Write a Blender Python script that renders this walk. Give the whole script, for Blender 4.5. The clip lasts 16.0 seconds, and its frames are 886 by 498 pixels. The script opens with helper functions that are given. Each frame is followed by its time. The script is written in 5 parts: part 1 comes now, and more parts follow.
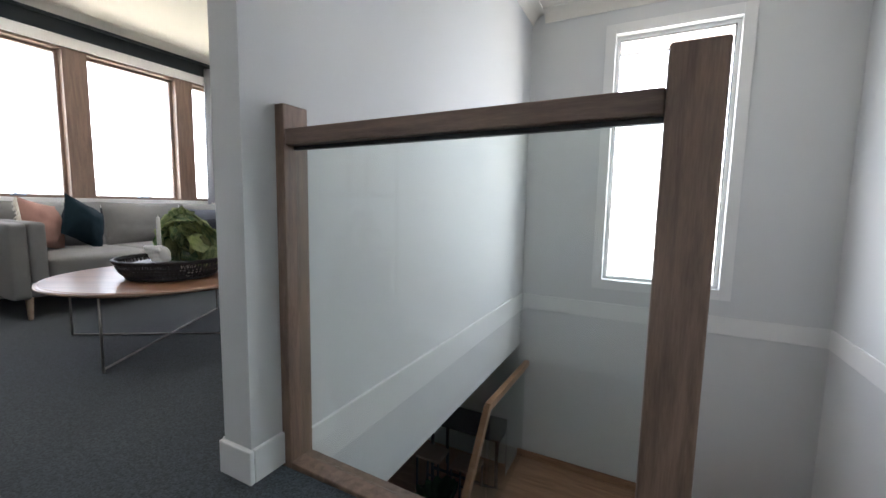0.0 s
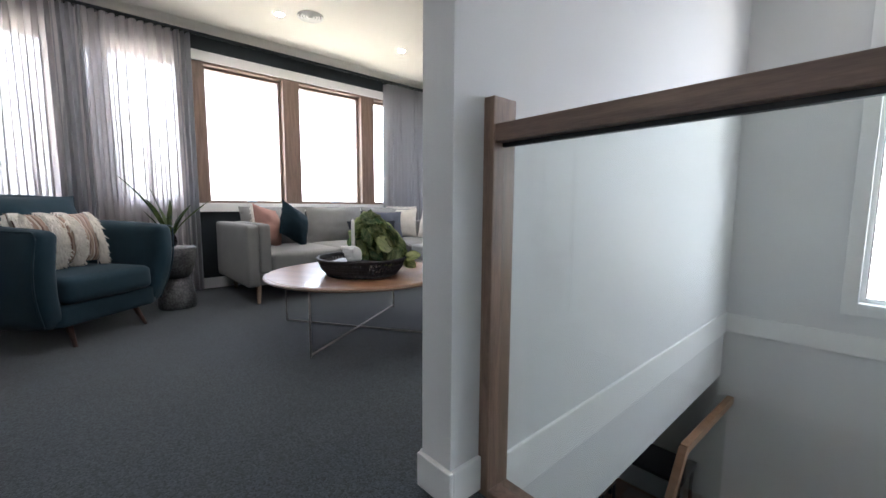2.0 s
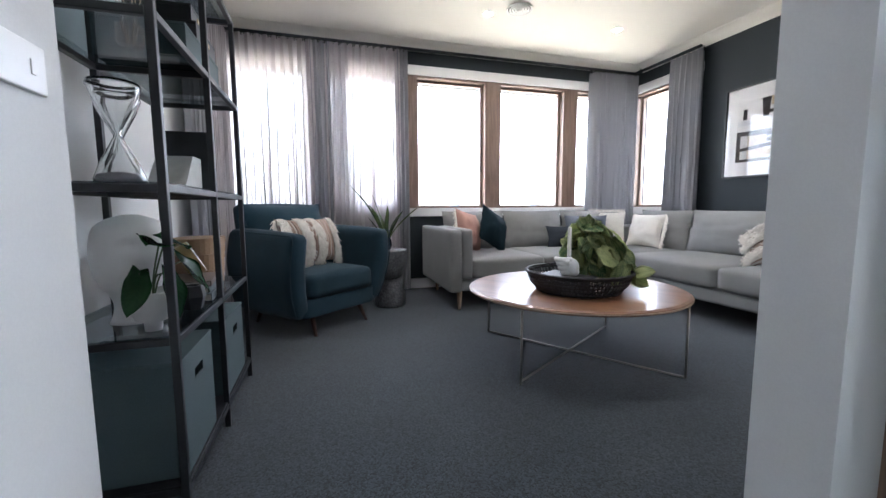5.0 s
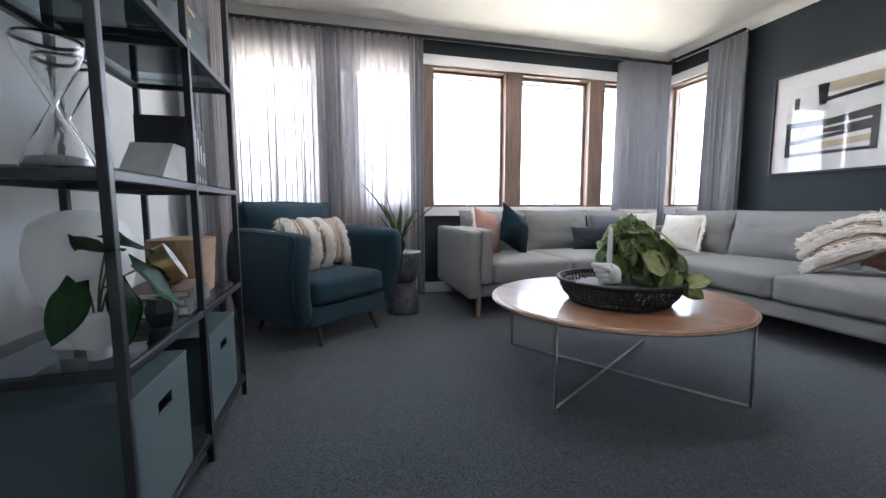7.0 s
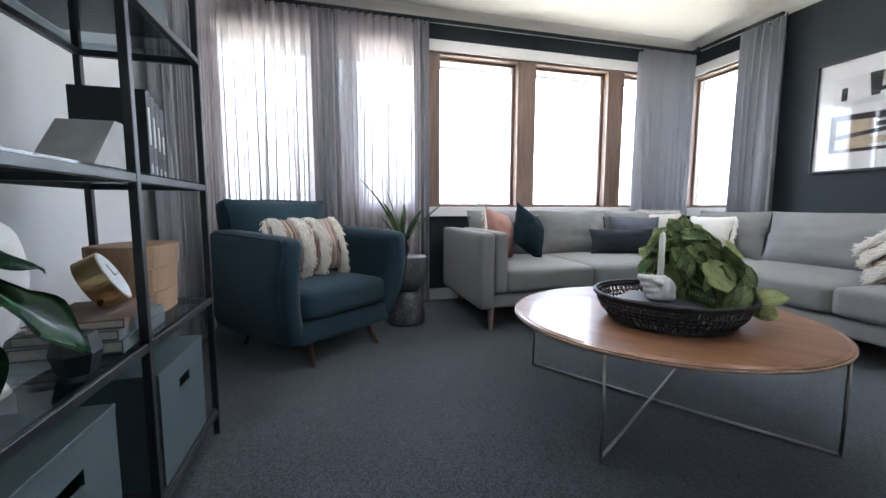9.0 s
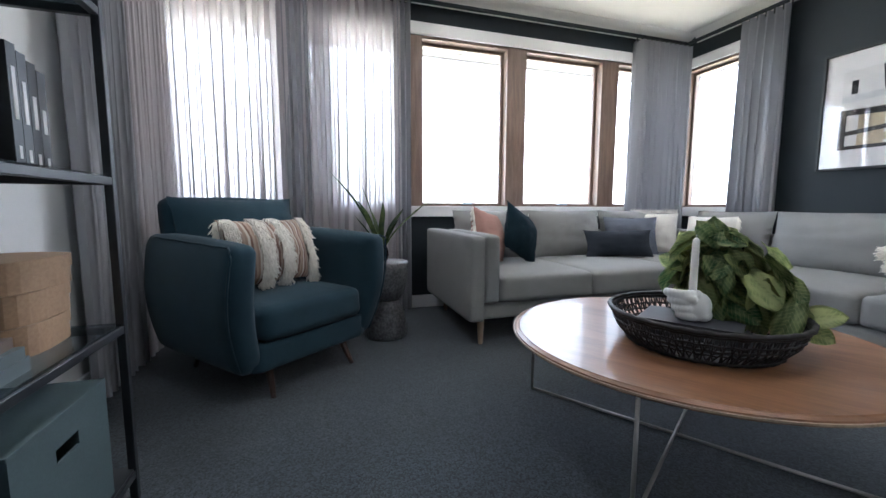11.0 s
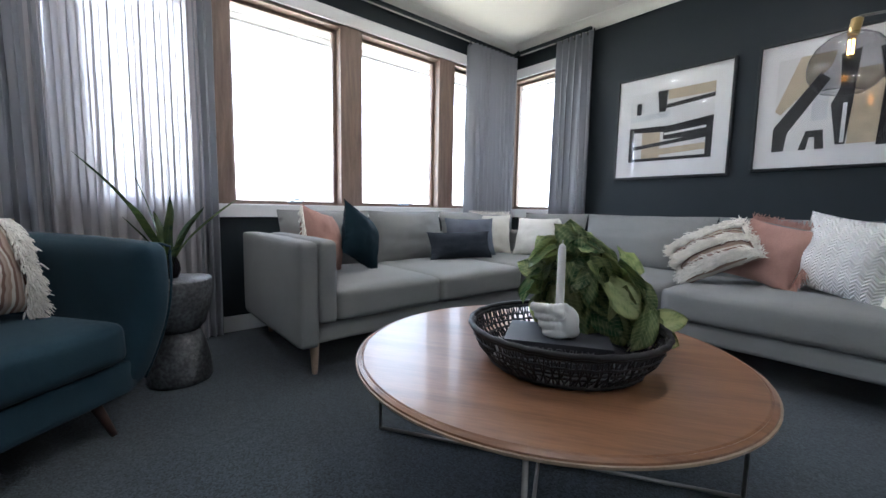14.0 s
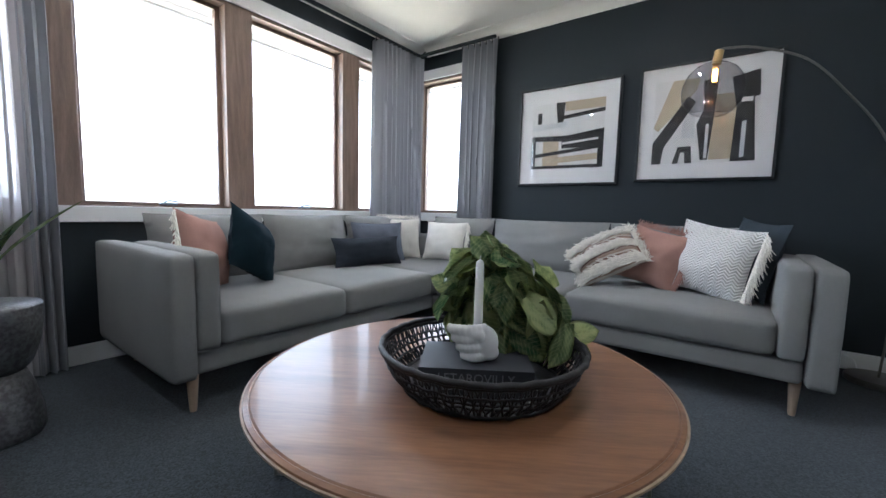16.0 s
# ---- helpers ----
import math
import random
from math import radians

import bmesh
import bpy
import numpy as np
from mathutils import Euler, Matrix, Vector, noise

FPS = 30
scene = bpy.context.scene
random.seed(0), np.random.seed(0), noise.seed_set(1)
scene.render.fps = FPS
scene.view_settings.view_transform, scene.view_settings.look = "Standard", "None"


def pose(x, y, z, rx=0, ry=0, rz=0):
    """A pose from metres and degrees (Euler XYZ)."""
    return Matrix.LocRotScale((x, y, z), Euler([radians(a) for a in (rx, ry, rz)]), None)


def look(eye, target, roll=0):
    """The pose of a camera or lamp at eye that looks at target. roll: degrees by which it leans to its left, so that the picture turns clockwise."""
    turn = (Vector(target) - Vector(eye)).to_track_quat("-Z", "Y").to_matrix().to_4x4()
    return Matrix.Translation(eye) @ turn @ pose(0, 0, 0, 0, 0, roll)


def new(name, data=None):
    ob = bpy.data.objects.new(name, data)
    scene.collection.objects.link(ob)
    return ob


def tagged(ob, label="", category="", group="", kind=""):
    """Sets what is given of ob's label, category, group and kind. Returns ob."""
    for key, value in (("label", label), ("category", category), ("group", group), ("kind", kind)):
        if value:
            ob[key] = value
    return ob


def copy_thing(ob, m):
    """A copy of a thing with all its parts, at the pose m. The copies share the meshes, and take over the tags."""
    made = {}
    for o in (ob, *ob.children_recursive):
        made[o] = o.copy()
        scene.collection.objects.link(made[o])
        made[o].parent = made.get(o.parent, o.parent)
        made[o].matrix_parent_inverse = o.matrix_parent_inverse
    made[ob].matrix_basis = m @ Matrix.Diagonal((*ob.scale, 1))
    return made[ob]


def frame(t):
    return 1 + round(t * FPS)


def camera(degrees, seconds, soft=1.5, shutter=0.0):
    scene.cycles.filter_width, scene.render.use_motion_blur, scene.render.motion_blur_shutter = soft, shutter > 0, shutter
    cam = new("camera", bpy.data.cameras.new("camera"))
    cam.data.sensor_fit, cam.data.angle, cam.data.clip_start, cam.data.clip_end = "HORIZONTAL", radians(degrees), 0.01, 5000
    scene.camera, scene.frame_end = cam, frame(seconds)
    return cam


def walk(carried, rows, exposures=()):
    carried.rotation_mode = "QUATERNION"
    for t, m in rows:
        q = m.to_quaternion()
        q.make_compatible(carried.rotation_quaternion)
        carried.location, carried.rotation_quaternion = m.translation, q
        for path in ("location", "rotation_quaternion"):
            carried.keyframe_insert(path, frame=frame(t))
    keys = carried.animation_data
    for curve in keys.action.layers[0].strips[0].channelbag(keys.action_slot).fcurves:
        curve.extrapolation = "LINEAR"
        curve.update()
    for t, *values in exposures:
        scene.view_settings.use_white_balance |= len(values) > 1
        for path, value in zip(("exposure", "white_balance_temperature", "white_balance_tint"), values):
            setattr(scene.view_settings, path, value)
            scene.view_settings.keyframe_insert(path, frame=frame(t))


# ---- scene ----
cam = camera(95.9, 16.0)
PATH = [
    (0, (0.086, 0.161, 0.917), (-0.82, 1.931, 0.705), 1.1),
    (0.5, (0.016, 0.162, 0.92), (-1.003, 1.87, 0.704), 0.9),
    (1, (-0.056, 0.165, 0.92), (-1.215, 1.781, 0.703), 0.8),
    (1.5, (-0.126, 0.176, 0.92), (-1.432, 1.675, 0.702), 0.7),
    (2, (-0.195, 0.19, 0.919), (-1.668, 1.526, 0.703), 0.4),
    (2.5, (-0.258, 0.194, 0.921), (-1.877, 1.349, 0.706), 0.1),
    (3, (-0.324, 0.185, 0.921), (-2.071, 1.134, 0.707), -0.0),
    (3.5, (-0.39, 0.175, 0.918), (-2.218, 0.958, 0.708), -0.2),
    (4, (-0.465, 0.181, 0.922), (-2.337, 0.854, 0.714), -0.3),
    (4.5, (-0.54, 0.185, 0.929), (-2.431, 0.802, 0.721), -0.3),
    (5, (-0.615, 0.187, 0.934), (-2.52, 0.76, 0.728), -0.3),
    (7.5, (-0.989, 0.244, 0.916), (-2.913, 0.753, 0.711), -0.1),
    (8, (-1.081, 0.246, 0.913), (-3.004, 0.757, 0.708), 0.0),
    (8.5, (-1.176, 0.247, 0.917), (-3.099, 0.761, 0.712), 0.1),
    (11, (-1.6, 0.334, 0.922), (-3.496, 0.934, 0.713), 0.2),
    (11.5, (-1.669, 0.349, 0.924), (-3.537, 1.031, 0.713), 0.4),
    (12, (-1.743, 0.368, 0.925), (-3.556, 1.185, 0.716), 0.5),
    (12.5, (-1.797, 0.39, 0.929), (-3.537, 1.354, 0.721), 0.7),
    (13, (-1.853, 0.427, 0.922), (-3.508, 1.532, 0.719), 0.8),
    (13.5, (-1.897, 0.475, 0.918), (-3.48, 1.68, 0.717), 1.0),
    (14, (-1.958, 0.52, 0.919), (-3.473, 1.81, 0.719), 1.0),
    (14.5, (-1.995, 0.557, 0.927), (-3.453, 1.912, 0.729), 1.1),
    (15, (-2.027, 0.581, 0.935), (-3.417, 2.005, 0.738), 1.2),
    (15.5, (-2.048, 0.598, 0.946), (-3.36, 2.094, 0.751), 1.3),
    (16, (-2.066, 0.62, 0.952), (-3.248, 2.223, 0.763), 1.5),
]
EXPOSURES = [(0, 4.1, 6080, 16), (3.5, 4.32, 5860, 18), (8.5, 4.38, 5680, 15.5), (12, 4.06, 5580, 14), (16, 3.97, 5510, 13.5)]
walk(cam, [(t, look(eye, target, roll)) for t, eye, target, roll in PATH], EXPOSURES)

# ---- light ----
world = bpy.data.worlds.new("overcast_sky")
scene.world = world
world.use_nodes = True
wt = world.node_tree
sky = wt.nodes.new("ShaderNodeTexSky")
sky.sky_type, sky.sun_disc = "NISHITA", False
sky.sun_elevation, sky.sun_rotation = radians(64), radians(120)
sky.dust_density, sky.air_density, sky.ozone_density = 2.0, 1.0, 1.0
wt.nodes["Background"].inputs[1].default_value = 0.15
haze = wt.nodes.new("ShaderNodeHueSaturation")
haze.inputs["Saturation"].default_value = 0.22
wt.links.new(sky.outputs[0], haze.inputs["Color"])
wt.links.new(haze.outputs[0], wt.nodes["Background"].inputs[0])
sun = new("sun", bpy.data.lights.new("sun", "SUN"))
sun.data.energy, sun.data.angle, sun.data.color = 1.5, radians(12), (1.0, 0.96, 0.9)
sun.matrix_world = look((0, 0, 0), (-0.37, 0.21, -0.9))
# sky light through the stairwell window
well = new("stair_window_light", bpy.data.lights.new("stair_window_light", "AREA"))
well.data.shape, well.data.size, well.data.size_y, well.data.energy = "RECTANGLE", 0.8, 2.0, 1.2
well.data.color = (0.93, 0.97, 1.0)
well.matrix_world = look((0.185, 4.17, 1.36), (0.185, 0.0, 1.36))

# ---- materials ----


def material(name, colour, rough=0.6, metal=0.0, vary=0.15, scale=8.0, fine=0.0, fine_scale=400.0, bump=0.0, spec=0.5, sheen=0.0, coat=0.0, detail=2):
    """A surface with two scales of variation: broad (scale) and grain (fine_scale), and relief from the grain."""
    m = bpy.data.materials.new(name)
    m.use_nodes = True
    n, l = m.node_tree.nodes, m.node_tree.links
    b = n["Principled BSDF"]
    tc = n.new("ShaderNodeTexCoord")
    broad = n.new("ShaderNodeTexNoise")
    broad.inputs["Scale"].default_value, broad.inputs["Detail"].default_value = scale, 5
    l.new(tc.outputs["Object"], broad.inputs["Vector"])
    grain = n.new("ShaderNodeTexNoise")
    grain.inputs["Scale"].default_value, grain.inputs["Detail"].default_value = fine_scale, detail
    l.new(tc.outputs["Object"], grain.inputs["Vector"])

    def swing(source, amount, low=0.3, high=0.7):
        r = n.new("ShaderNodeMapRange")
        r.inputs["From Min"].default_value, r.inputs["From Max"].default_value = low, high
        r.inputs["To Min"].default_value, r.inputs["To Max"].default_value = 1 - amount, 1 + amount
        l.new(source, r.inputs["Value"])
        return r.outputs[0]

    mul = n.new("ShaderNodeMath")
    mul.operation = "MULTIPLY"
    l.new(swing(broad.outputs[0], vary), mul.inputs[0])
    l.new(swing(grain.outputs[0], fine, 0.38, 0.62), mul.inputs[1])
    mix = n.new("ShaderNodeVectorMath")
    mix.operation = "SCALE"
    mix.inputs[0].default_value = colour
    l.new(mul.outputs[0], mix.inputs["Scale"])
    l.new(mix.outputs[0], b.inputs["Base Color"])
    rr = n.new("ShaderNodeMapRange")
    rr.inputs["To Min"].default_value, rr.inputs["To Max"].default_value = max(rough - 0.08, 0.02), min(rough + 0.08, 1)
    l.new(broad.outputs[0], rr.inputs["Value"])
    l.new(rr.outputs[0], b.inputs["Roughness"])
    b.inputs["Metallic"].default_value = metal
    b.inputs["Specular IOR Level"].default_value = spec
    b.inputs["Sheen Weight"].default_value = sheen
    b.inputs["Coat Weight"].default_value = coat
    if bump:
        bp = n.new("ShaderNodeBump")
        bp.inputs["Strength"].default_value, bp.inputs["Distance"].default_value = bump, 0.003
        l.new(grain.outputs[0], bp.inputs["Height"])
        l.new(bp.outputs[0], b.inputs["Normal"])
    return m


def wood(name, dark, light, along=(1, 14, 14), rough=0.4, scale=3.0, coat=0.0):
    m = bpy.data.materials.new(name)
    m.use_nodes = True
    n, l = m.node_tree.nodes, m.node_tree.links
    b = n["Principled BSDF"]
    tc, mp = n.new("ShaderNodeTexCoord"), n.new("ShaderNodeMapping")
    mp.inputs["Scale"].default_value = along
    l.new(tc.outputs["Object"], mp.inputs["Vector"])
    a = n.new("ShaderNodeTexNoise")
    a.inputs["Scale"].default_value, a.inputs["Detail"].default_value, a.inputs["Distortion"].default_value = scale, 7, 0.6
    l.new(mp.outputs[0], a.inputs["Vector"])
    f = n.new("ShaderNodeTexNoise")
    f.inputs["Scale"].default_value, f.inputs["Detail"].default_value = scale * 9, 3
    l.new(mp.outputs[0], f.inputs["Vector"])
    add = n.new("ShaderNodeMath")
    add.operation = "MULTIPLY_ADD"
    add.inputs[1].default_value = 0.45
    l.new(f.outputs[0], add.inputs[0])
    l.new(a.outputs[0], add.inputs[2])
    cr = n.new("ShaderNodeValToRGB")
    cr.color_ramp.elements[0].position, cr.color_ramp.elements[1].position = 0.5, 0.95
    cr.color_ramp.elements[0].color, cr.color_ramp.elements[1].color = (*dark, 1), (*light, 1)
    l.new(add.outputs[0], cr.inputs[0])
    l.new(cr.outputs[0], b.inputs["Base Color"])
    b.inputs["Roughness"].default_value = rough
    b.inputs["Coat Weight"].default_value = coat
    bp = n.new("ShaderNodeBump")
    bp.inputs["Strength"].default_value, bp.inputs["Distance"].default_value = 0.15, 0.001
    l.new(f.outputs[0], bp.inputs["Height"])
    l.new(bp.outputs[0], b.inputs["Normal"])
    return m


def glassy(name, colour=(1, 1, 1), rough=0.0, ior=1.45):
    m = bpy.data.materials.new(name)
    m.use_nodes = True
    b = m.node_tree.nodes["Principled BSDF"]
    b.inputs["Base Color"].default_value = (*colour, 1)
    b.inputs["Roughness"].default_value, b.inputs["IOR"].default_value = rough, ior
    b.inputs["Transmission Weight"].default_value = 1.0
    return m


def pane_glass(name, tint=(0.97, 0.99, 0.98), gloss=0.06):
    """Thin glass: clear with a faint reflection that grows at grazing angles."""
    m = bpy.data.materials.new(name)
    m.use_nodes = True
    n, l = m.node_tree.nodes, m.node_tree.links
    n.remove(n["Principled BSDF"])
    tr, gl, mx = n.new("ShaderNodeBsdfTransparent"), n.new("ShaderNodeBsdfGlossy"), n.new("ShaderNodeMixShader")
    tr.inputs[0].default_value = (*tint, 1)
    gl.inputs["Roughness"].default_value = 0.02
    lw, pw, mr = n.new("ShaderNodeLayerWeight"), n.new("ShaderNodeMath"), n.new("ShaderNodeMapRange")
    pw.operation = "POWER"
    pw.inputs[1].default_value = 5.0
    lw.inputs[0].default_value = 0.5
    l.new(lw.outputs["Facing"], pw.inputs[0])
    mr.inputs["To Min"].default_value, mr.inputs["To Max"].default_value = gloss * 0.6, 0.7
    l.new(pw.outputs[0], mr.inputs["Value"])
    l.new(mr.outputs[0], mx.inputs[0])
    l.new(tr.outputs[0], mx.inputs[1])
    l.new(gl.outputs[0], mx.inputs[2])
    l.new(mx.outputs[0], n["Material Output"].inputs[0])
    return m


def glow(name, colour, strength):
    m = bpy.data.materials.new(name)
    m.use_nodes = True
    b = m.node_tree.nodes["Principled BSDF"]
    b.inputs["Emission Color"].default_value, b.inputs["Emission Strength"].default_value = (*colour, 1), strength
    return m


def sheer(name, colour, see_through, through_light=0.45):
    """Woven voile: threads that scatter light both ways, with gaps."""
    m = bpy.data.materials.new(name)
    m.use_nodes = True
    n, l = m.node_tree.nodes, m.node_tree.links
    n.remove(n["Principled BSDF"])
    d, t, tr = n.new("ShaderNodeBsdfDiffuse"), n.new("ShaderNodeBsdfTranslucent"), n.new("ShaderNodeBsdfTransparent")
    m1, m2 = n.new("ShaderNodeMixShader"), n.new("ShaderNodeMixShader")
    tc, nz, mr = n.new("ShaderNodeTexCoord"), n.new("ShaderNodeTexNoise"), n.new("ShaderNodeMapRange")
    nz.inputs["Scale"].default_value = 60
    l.new(tc.outputs["Object"], nz.inputs[0])
    mr.inputs["To Min"].default_value, mr.inputs["To Max"].default_value = see_through * 0.85, see_through * 1.15
    l.new(nz.outputs[0], mr.inputs[0])
    d.inputs[0].default_value = t.inputs[0].default_value = (*colour, 1)
    m1.inputs[0].default_value = through_light
    l.new(d.outputs[0], m1.inputs[1])
    l.new(t.outputs[0], m1.inputs[2])
    l.new(mr.outputs[0], m2.inputs[0])
    l.new(m1.outputs[0], m2.inputs[1])
    l.new(tr.outputs[0], m2.inputs[2])
    l.new(m2.outputs[0], n["Material Output"].inputs[0])
    return m




def loop_pile(name, colour):
    """Heathered loop-pile carpet: every tuft has its own tone and height."""
    m = material(name, colour, 0.95, vary=0.12, scale=2.5, spec=0.12, sheen=0.25)
    n, l = m.node_tree.nodes, m.node_tree.links
    b = n["Principled BSDF"]
    tc, vo, tone, mul = n.new("ShaderNodeTexCoord"), n.new("ShaderNodeTexVoronoi"), n.new("ShaderNodeMapRange"), n.new("ShaderNodeVectorMath")
    vo.inputs["Scale"].default_value = 175
    l.new(tc.outputs["Object"], vo.inputs["Vector"])
    sx = n.new("ShaderNodeSeparateXYZ")
    l.new(vo.outputs["Color"], sx.inputs[0])
    tone.inputs["To Min"].default_value, tone.inputs["To Max"].default_value = 0.42, 1.58
    l.new(sx.outputs[0], tone.inputs["Value"])
    mul.operation = "SCALE"
    l.new(b.inputs["Base Color"].links[0].from_socket, mul.inputs[0])
    l.new(tone.outputs[0], mul.inputs["Scale"])
    l.new(mul.outputs[0], b.inputs["Base Color"])
    bp = n.new("ShaderNodeBump")
    bp.inputs["Strength"].default_value, bp.inputs["Distance"].default_value = 0.2, 0.003
    bp.invert = True
    l.new(vo.outputs["Distance"], bp.inputs["Height"])
    l.new(bp.outputs[0], b.inputs["Normal"])
    return m


CARPET = loop_pile("carpet", (0.036, 0.045, 0.053))
WHITE = material("white_wall_paint", (0.66, 0.668, 0.668), 0.6, vary=0.02, scale=1.5, fine=0.015, fine_scale=250, bump=0.05, spec=0.3)
CEILING = material("ceiling_paint", (0.8, 0.775, 0.715), 0.8, vary=0.02, scale=1.2, spec=0.2)
TRIM = material("gloss_trim_paint", (0.78, 0.78, 0.77), 0.35, vary=0.02, scale=4)
DARK = material("charcoal_wall_paint", (0.021, 0.028, 0.033), 0.62, vary=0.06, scale=1.5, fine=0.04, fine_scale=300, bump=0.05, spec=0.3)
TIMBER = wood("window_timber", (0.16, 0.108, 0.082), (0.28, 0.195, 0.148), (10, 10, 1), 0.35)
OAK_DARK = wood("balustrade_timber", (0.15, 0.095, 0.066), (0.29, 0.19, 0.135), (12, 12, 1), 0.4)
OAK_RAIL = wood("handrail_timber", (0.12, 0.08, 0.06), (0.24, 0.16, 0.12), (1, 14, 14), 0.4)
STAIR = wood("stair_timber", (0.25, 0.13, 0.07), (0.42, 0.24, 0.14), (1, 9, 9), 0.35)
TOPWOOD = wood("table_veneer", (0.125, 0.055, 0.025), (0.265, 0.13, 0.064), (1, 9, 9), 0.34, 1.6, 0.15)
LEGWOOD = wood("leg_beech", (0.25, 0.175, 0.115), (0.38, 0.28, 0.2), (12, 12, 1), 0.45)
LEGDARK = wood("leg_walnut", (0.03, 0.015, 0.011), (0.075, 0.037, 0.027), (12, 12, 1), 0.4)
SOFA = material("sofa_fabric", (0.23, 0.231, 0.227), 0.9, vary=0.06, scale=5, fine=0.16, fine_scale=650, bump=0.35, spec=0.15, sheen=0.1)
TEAL = material("armchair_fabric", (0.02, 0.046, 0.064), 0.9, vary=0.1, scale=5, fine=0.2, fine_scale=600, bump=0.35, spec=0.15, sheen=0.1)
STEEL = material("brushed_steel", (0.36, 0.335, 0.31), 0.42, 1.0, vary=0.08, scale=30)
BLACK = material("black_powder_coat", (0.012, 0.014, 0.017), 0.42, vary=0.1, scale=12)
GLASS = pane_glass("window_glass")
SHELFGLASS = pane_glass("shelf_glass", (0.62, 0.68, 0.7))
RAILGLASS = pane_glass("balustrade_glass", (0.945, 0.972, 0.962))
SHEER = sheer("sheer_voile", (0.6, 0.575, 0.585), 0.125, 0.42)
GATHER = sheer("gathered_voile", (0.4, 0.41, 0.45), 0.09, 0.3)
DRAPE = sheer("grey_drape", (0.34, 0.345, 0.365), 0.005, 0.2)

# ---- building tools ----


def part(name, bm, mat, parent=None, label="", smooth=False):
    me = bpy.data.meshes.new(name)
    bmesh.ops.recalc_face_normals(bm, faces=bm.faces)
    bm.to_mesh(me)
    bm.free()
    if smooth:
        for p in me.polygons:
            p.use_smooth = True
    if mat:
        me.materials.append(mat)
    ob = new(name, me)
    if parent:
        ob.parent = parent
    if label:
        tagged(ob, label)
    return ob


def thing(name, m, label, category, group="", kind=""):
    ob = new(name)
    ob.matrix_world = m
    ob.empty_display_size = 0.1
    return tagged(ob, label, category, group, kind)


def add_box(bm, x0, x1, y0, y1, z0, z1, bevel=0.0, seg=2, m=None):
    v = [bm.verts.new((x, y, z)) for x in (x0, x1) for y in (y0, y1) for z in (z0, z1)]
    fs = [bm.faces.new([v[i] for i in q]) for q in ((0, 1, 3, 2), (4, 6, 7, 5), (0, 4, 5, 1), (2, 3, 7, 6), (0, 2, 6, 4), (1, 5, 7, 3))]
    if m:
        bmesh.ops.transform(bm, matrix=m, verts=v)
    if bevel:
        es = {e for f in fs for e in f.edges}
        bmesh.ops.bevel(bm, geom=list(es), offset=bevel, segments=seg, profile=0.5, affect="EDGES")
    return bm


def box(x0, x1, y0, y1, z0, z1, bevel=0.0, seg=2, m=None):
    return add_box(bmesh.new(), x0, x1, y0, y1, z0, z1, bevel, seg, m)


def cushion(w, d, h, r=0.05, bulge=0.03, cuts=11, side=0.0):
    """A padded block w x d x h standing on z=0, round-edged and swollen on top (bulge) and sides."""
    bm = bmesh.new()
    bmesh.ops.create_cube(bm, size=2)
    bmesh.ops.subdivide_edges(bm, edges=bm.edges[:], cuts=cuts, use_grid_fill=True)
    ix, iy, iz = w / 2 - r, d / 2 - r, h / 2 - r
    for v in bm.verts:
        u = Vector(v.co)
        s = Vector([math.copysign(abs(c) ** 0.75, c) for c in u])
        p = Vector((s.x * w / 2, s.y * d / 2, s.z * h / 2))
        q = Vector((max(-ix, min(ix, p.x)), max(-iy, min(iy, p.y)), max(-iz, min(iz, p.z))))
        k = p - q
        if k.length > 1e-6:
            p = q + k.normalized() * r
        fx, fy, fz = 1 - (p.x / (w / 2)) ** 2, 1 - (p.y / (d / 2)) ** 2, 1 - (p.z / (h / 2)) ** 2
        p.z += math.copysign(bulge * max(fx, 0) * max(fy, 0), u.z) if abs(u.z) > 0.99 else 0
        if abs(u.y) > 0.99:
            p.y += math.copysign(side * max(fx, 0) * max(fz, 0), u.y)
        if abs(u.x) > 0.99:
            p.x += math.copysign(side * max(fy, 0) * max(fz, 0), u.x)
        wrinkle = 0.004 * noise.noise(p * 7.0 + Vector((w * 9, d * 7, h * 5))) + 0.002 * noise.noise(p * 19.0)
        v.co = p + p.normalized() * wrinkle + Vector((0, 0, h / 2))
    return bm


def placed(bm, m):
    bmesh.ops.transform(bm, matrix=m, verts=bm.verts[:])
    return bm


def tube(bm, pts, r, sides=8, closed=False):
    pts = [Vector(p) for p in pts]
    rings = []
    n = len(pts)
    for i, p in enumerate(pts):
        a = pts[(i - 1) % n] if closed or i else p
        b = pts[(i + 1) % n] if closed or i < n - 1 else p
        q = (b - a).to_track_quat("Z", "Y").to_matrix()
        rr = r[i] if isinstance(r, (list, tuple)) else r
        rings.append([bm.verts.new(p + q @ Vector((rr * math.cos(t), rr * math.sin(t), 0))) for t in [2 * math.pi * k / sides for k in range(sides)]])
    for i in range(n if closed else n - 1):
        a, b = rings[i], rings[(i + 1) % n]
        for k in range(sides):
            bm.faces.new((a[k], a[(k + 1) % sides], b[(k + 1) % sides], b[k]))
    if not closed:
        bm.faces.new(rings[0][::-1])
        bm.faces.new(rings[-1])
    return bm


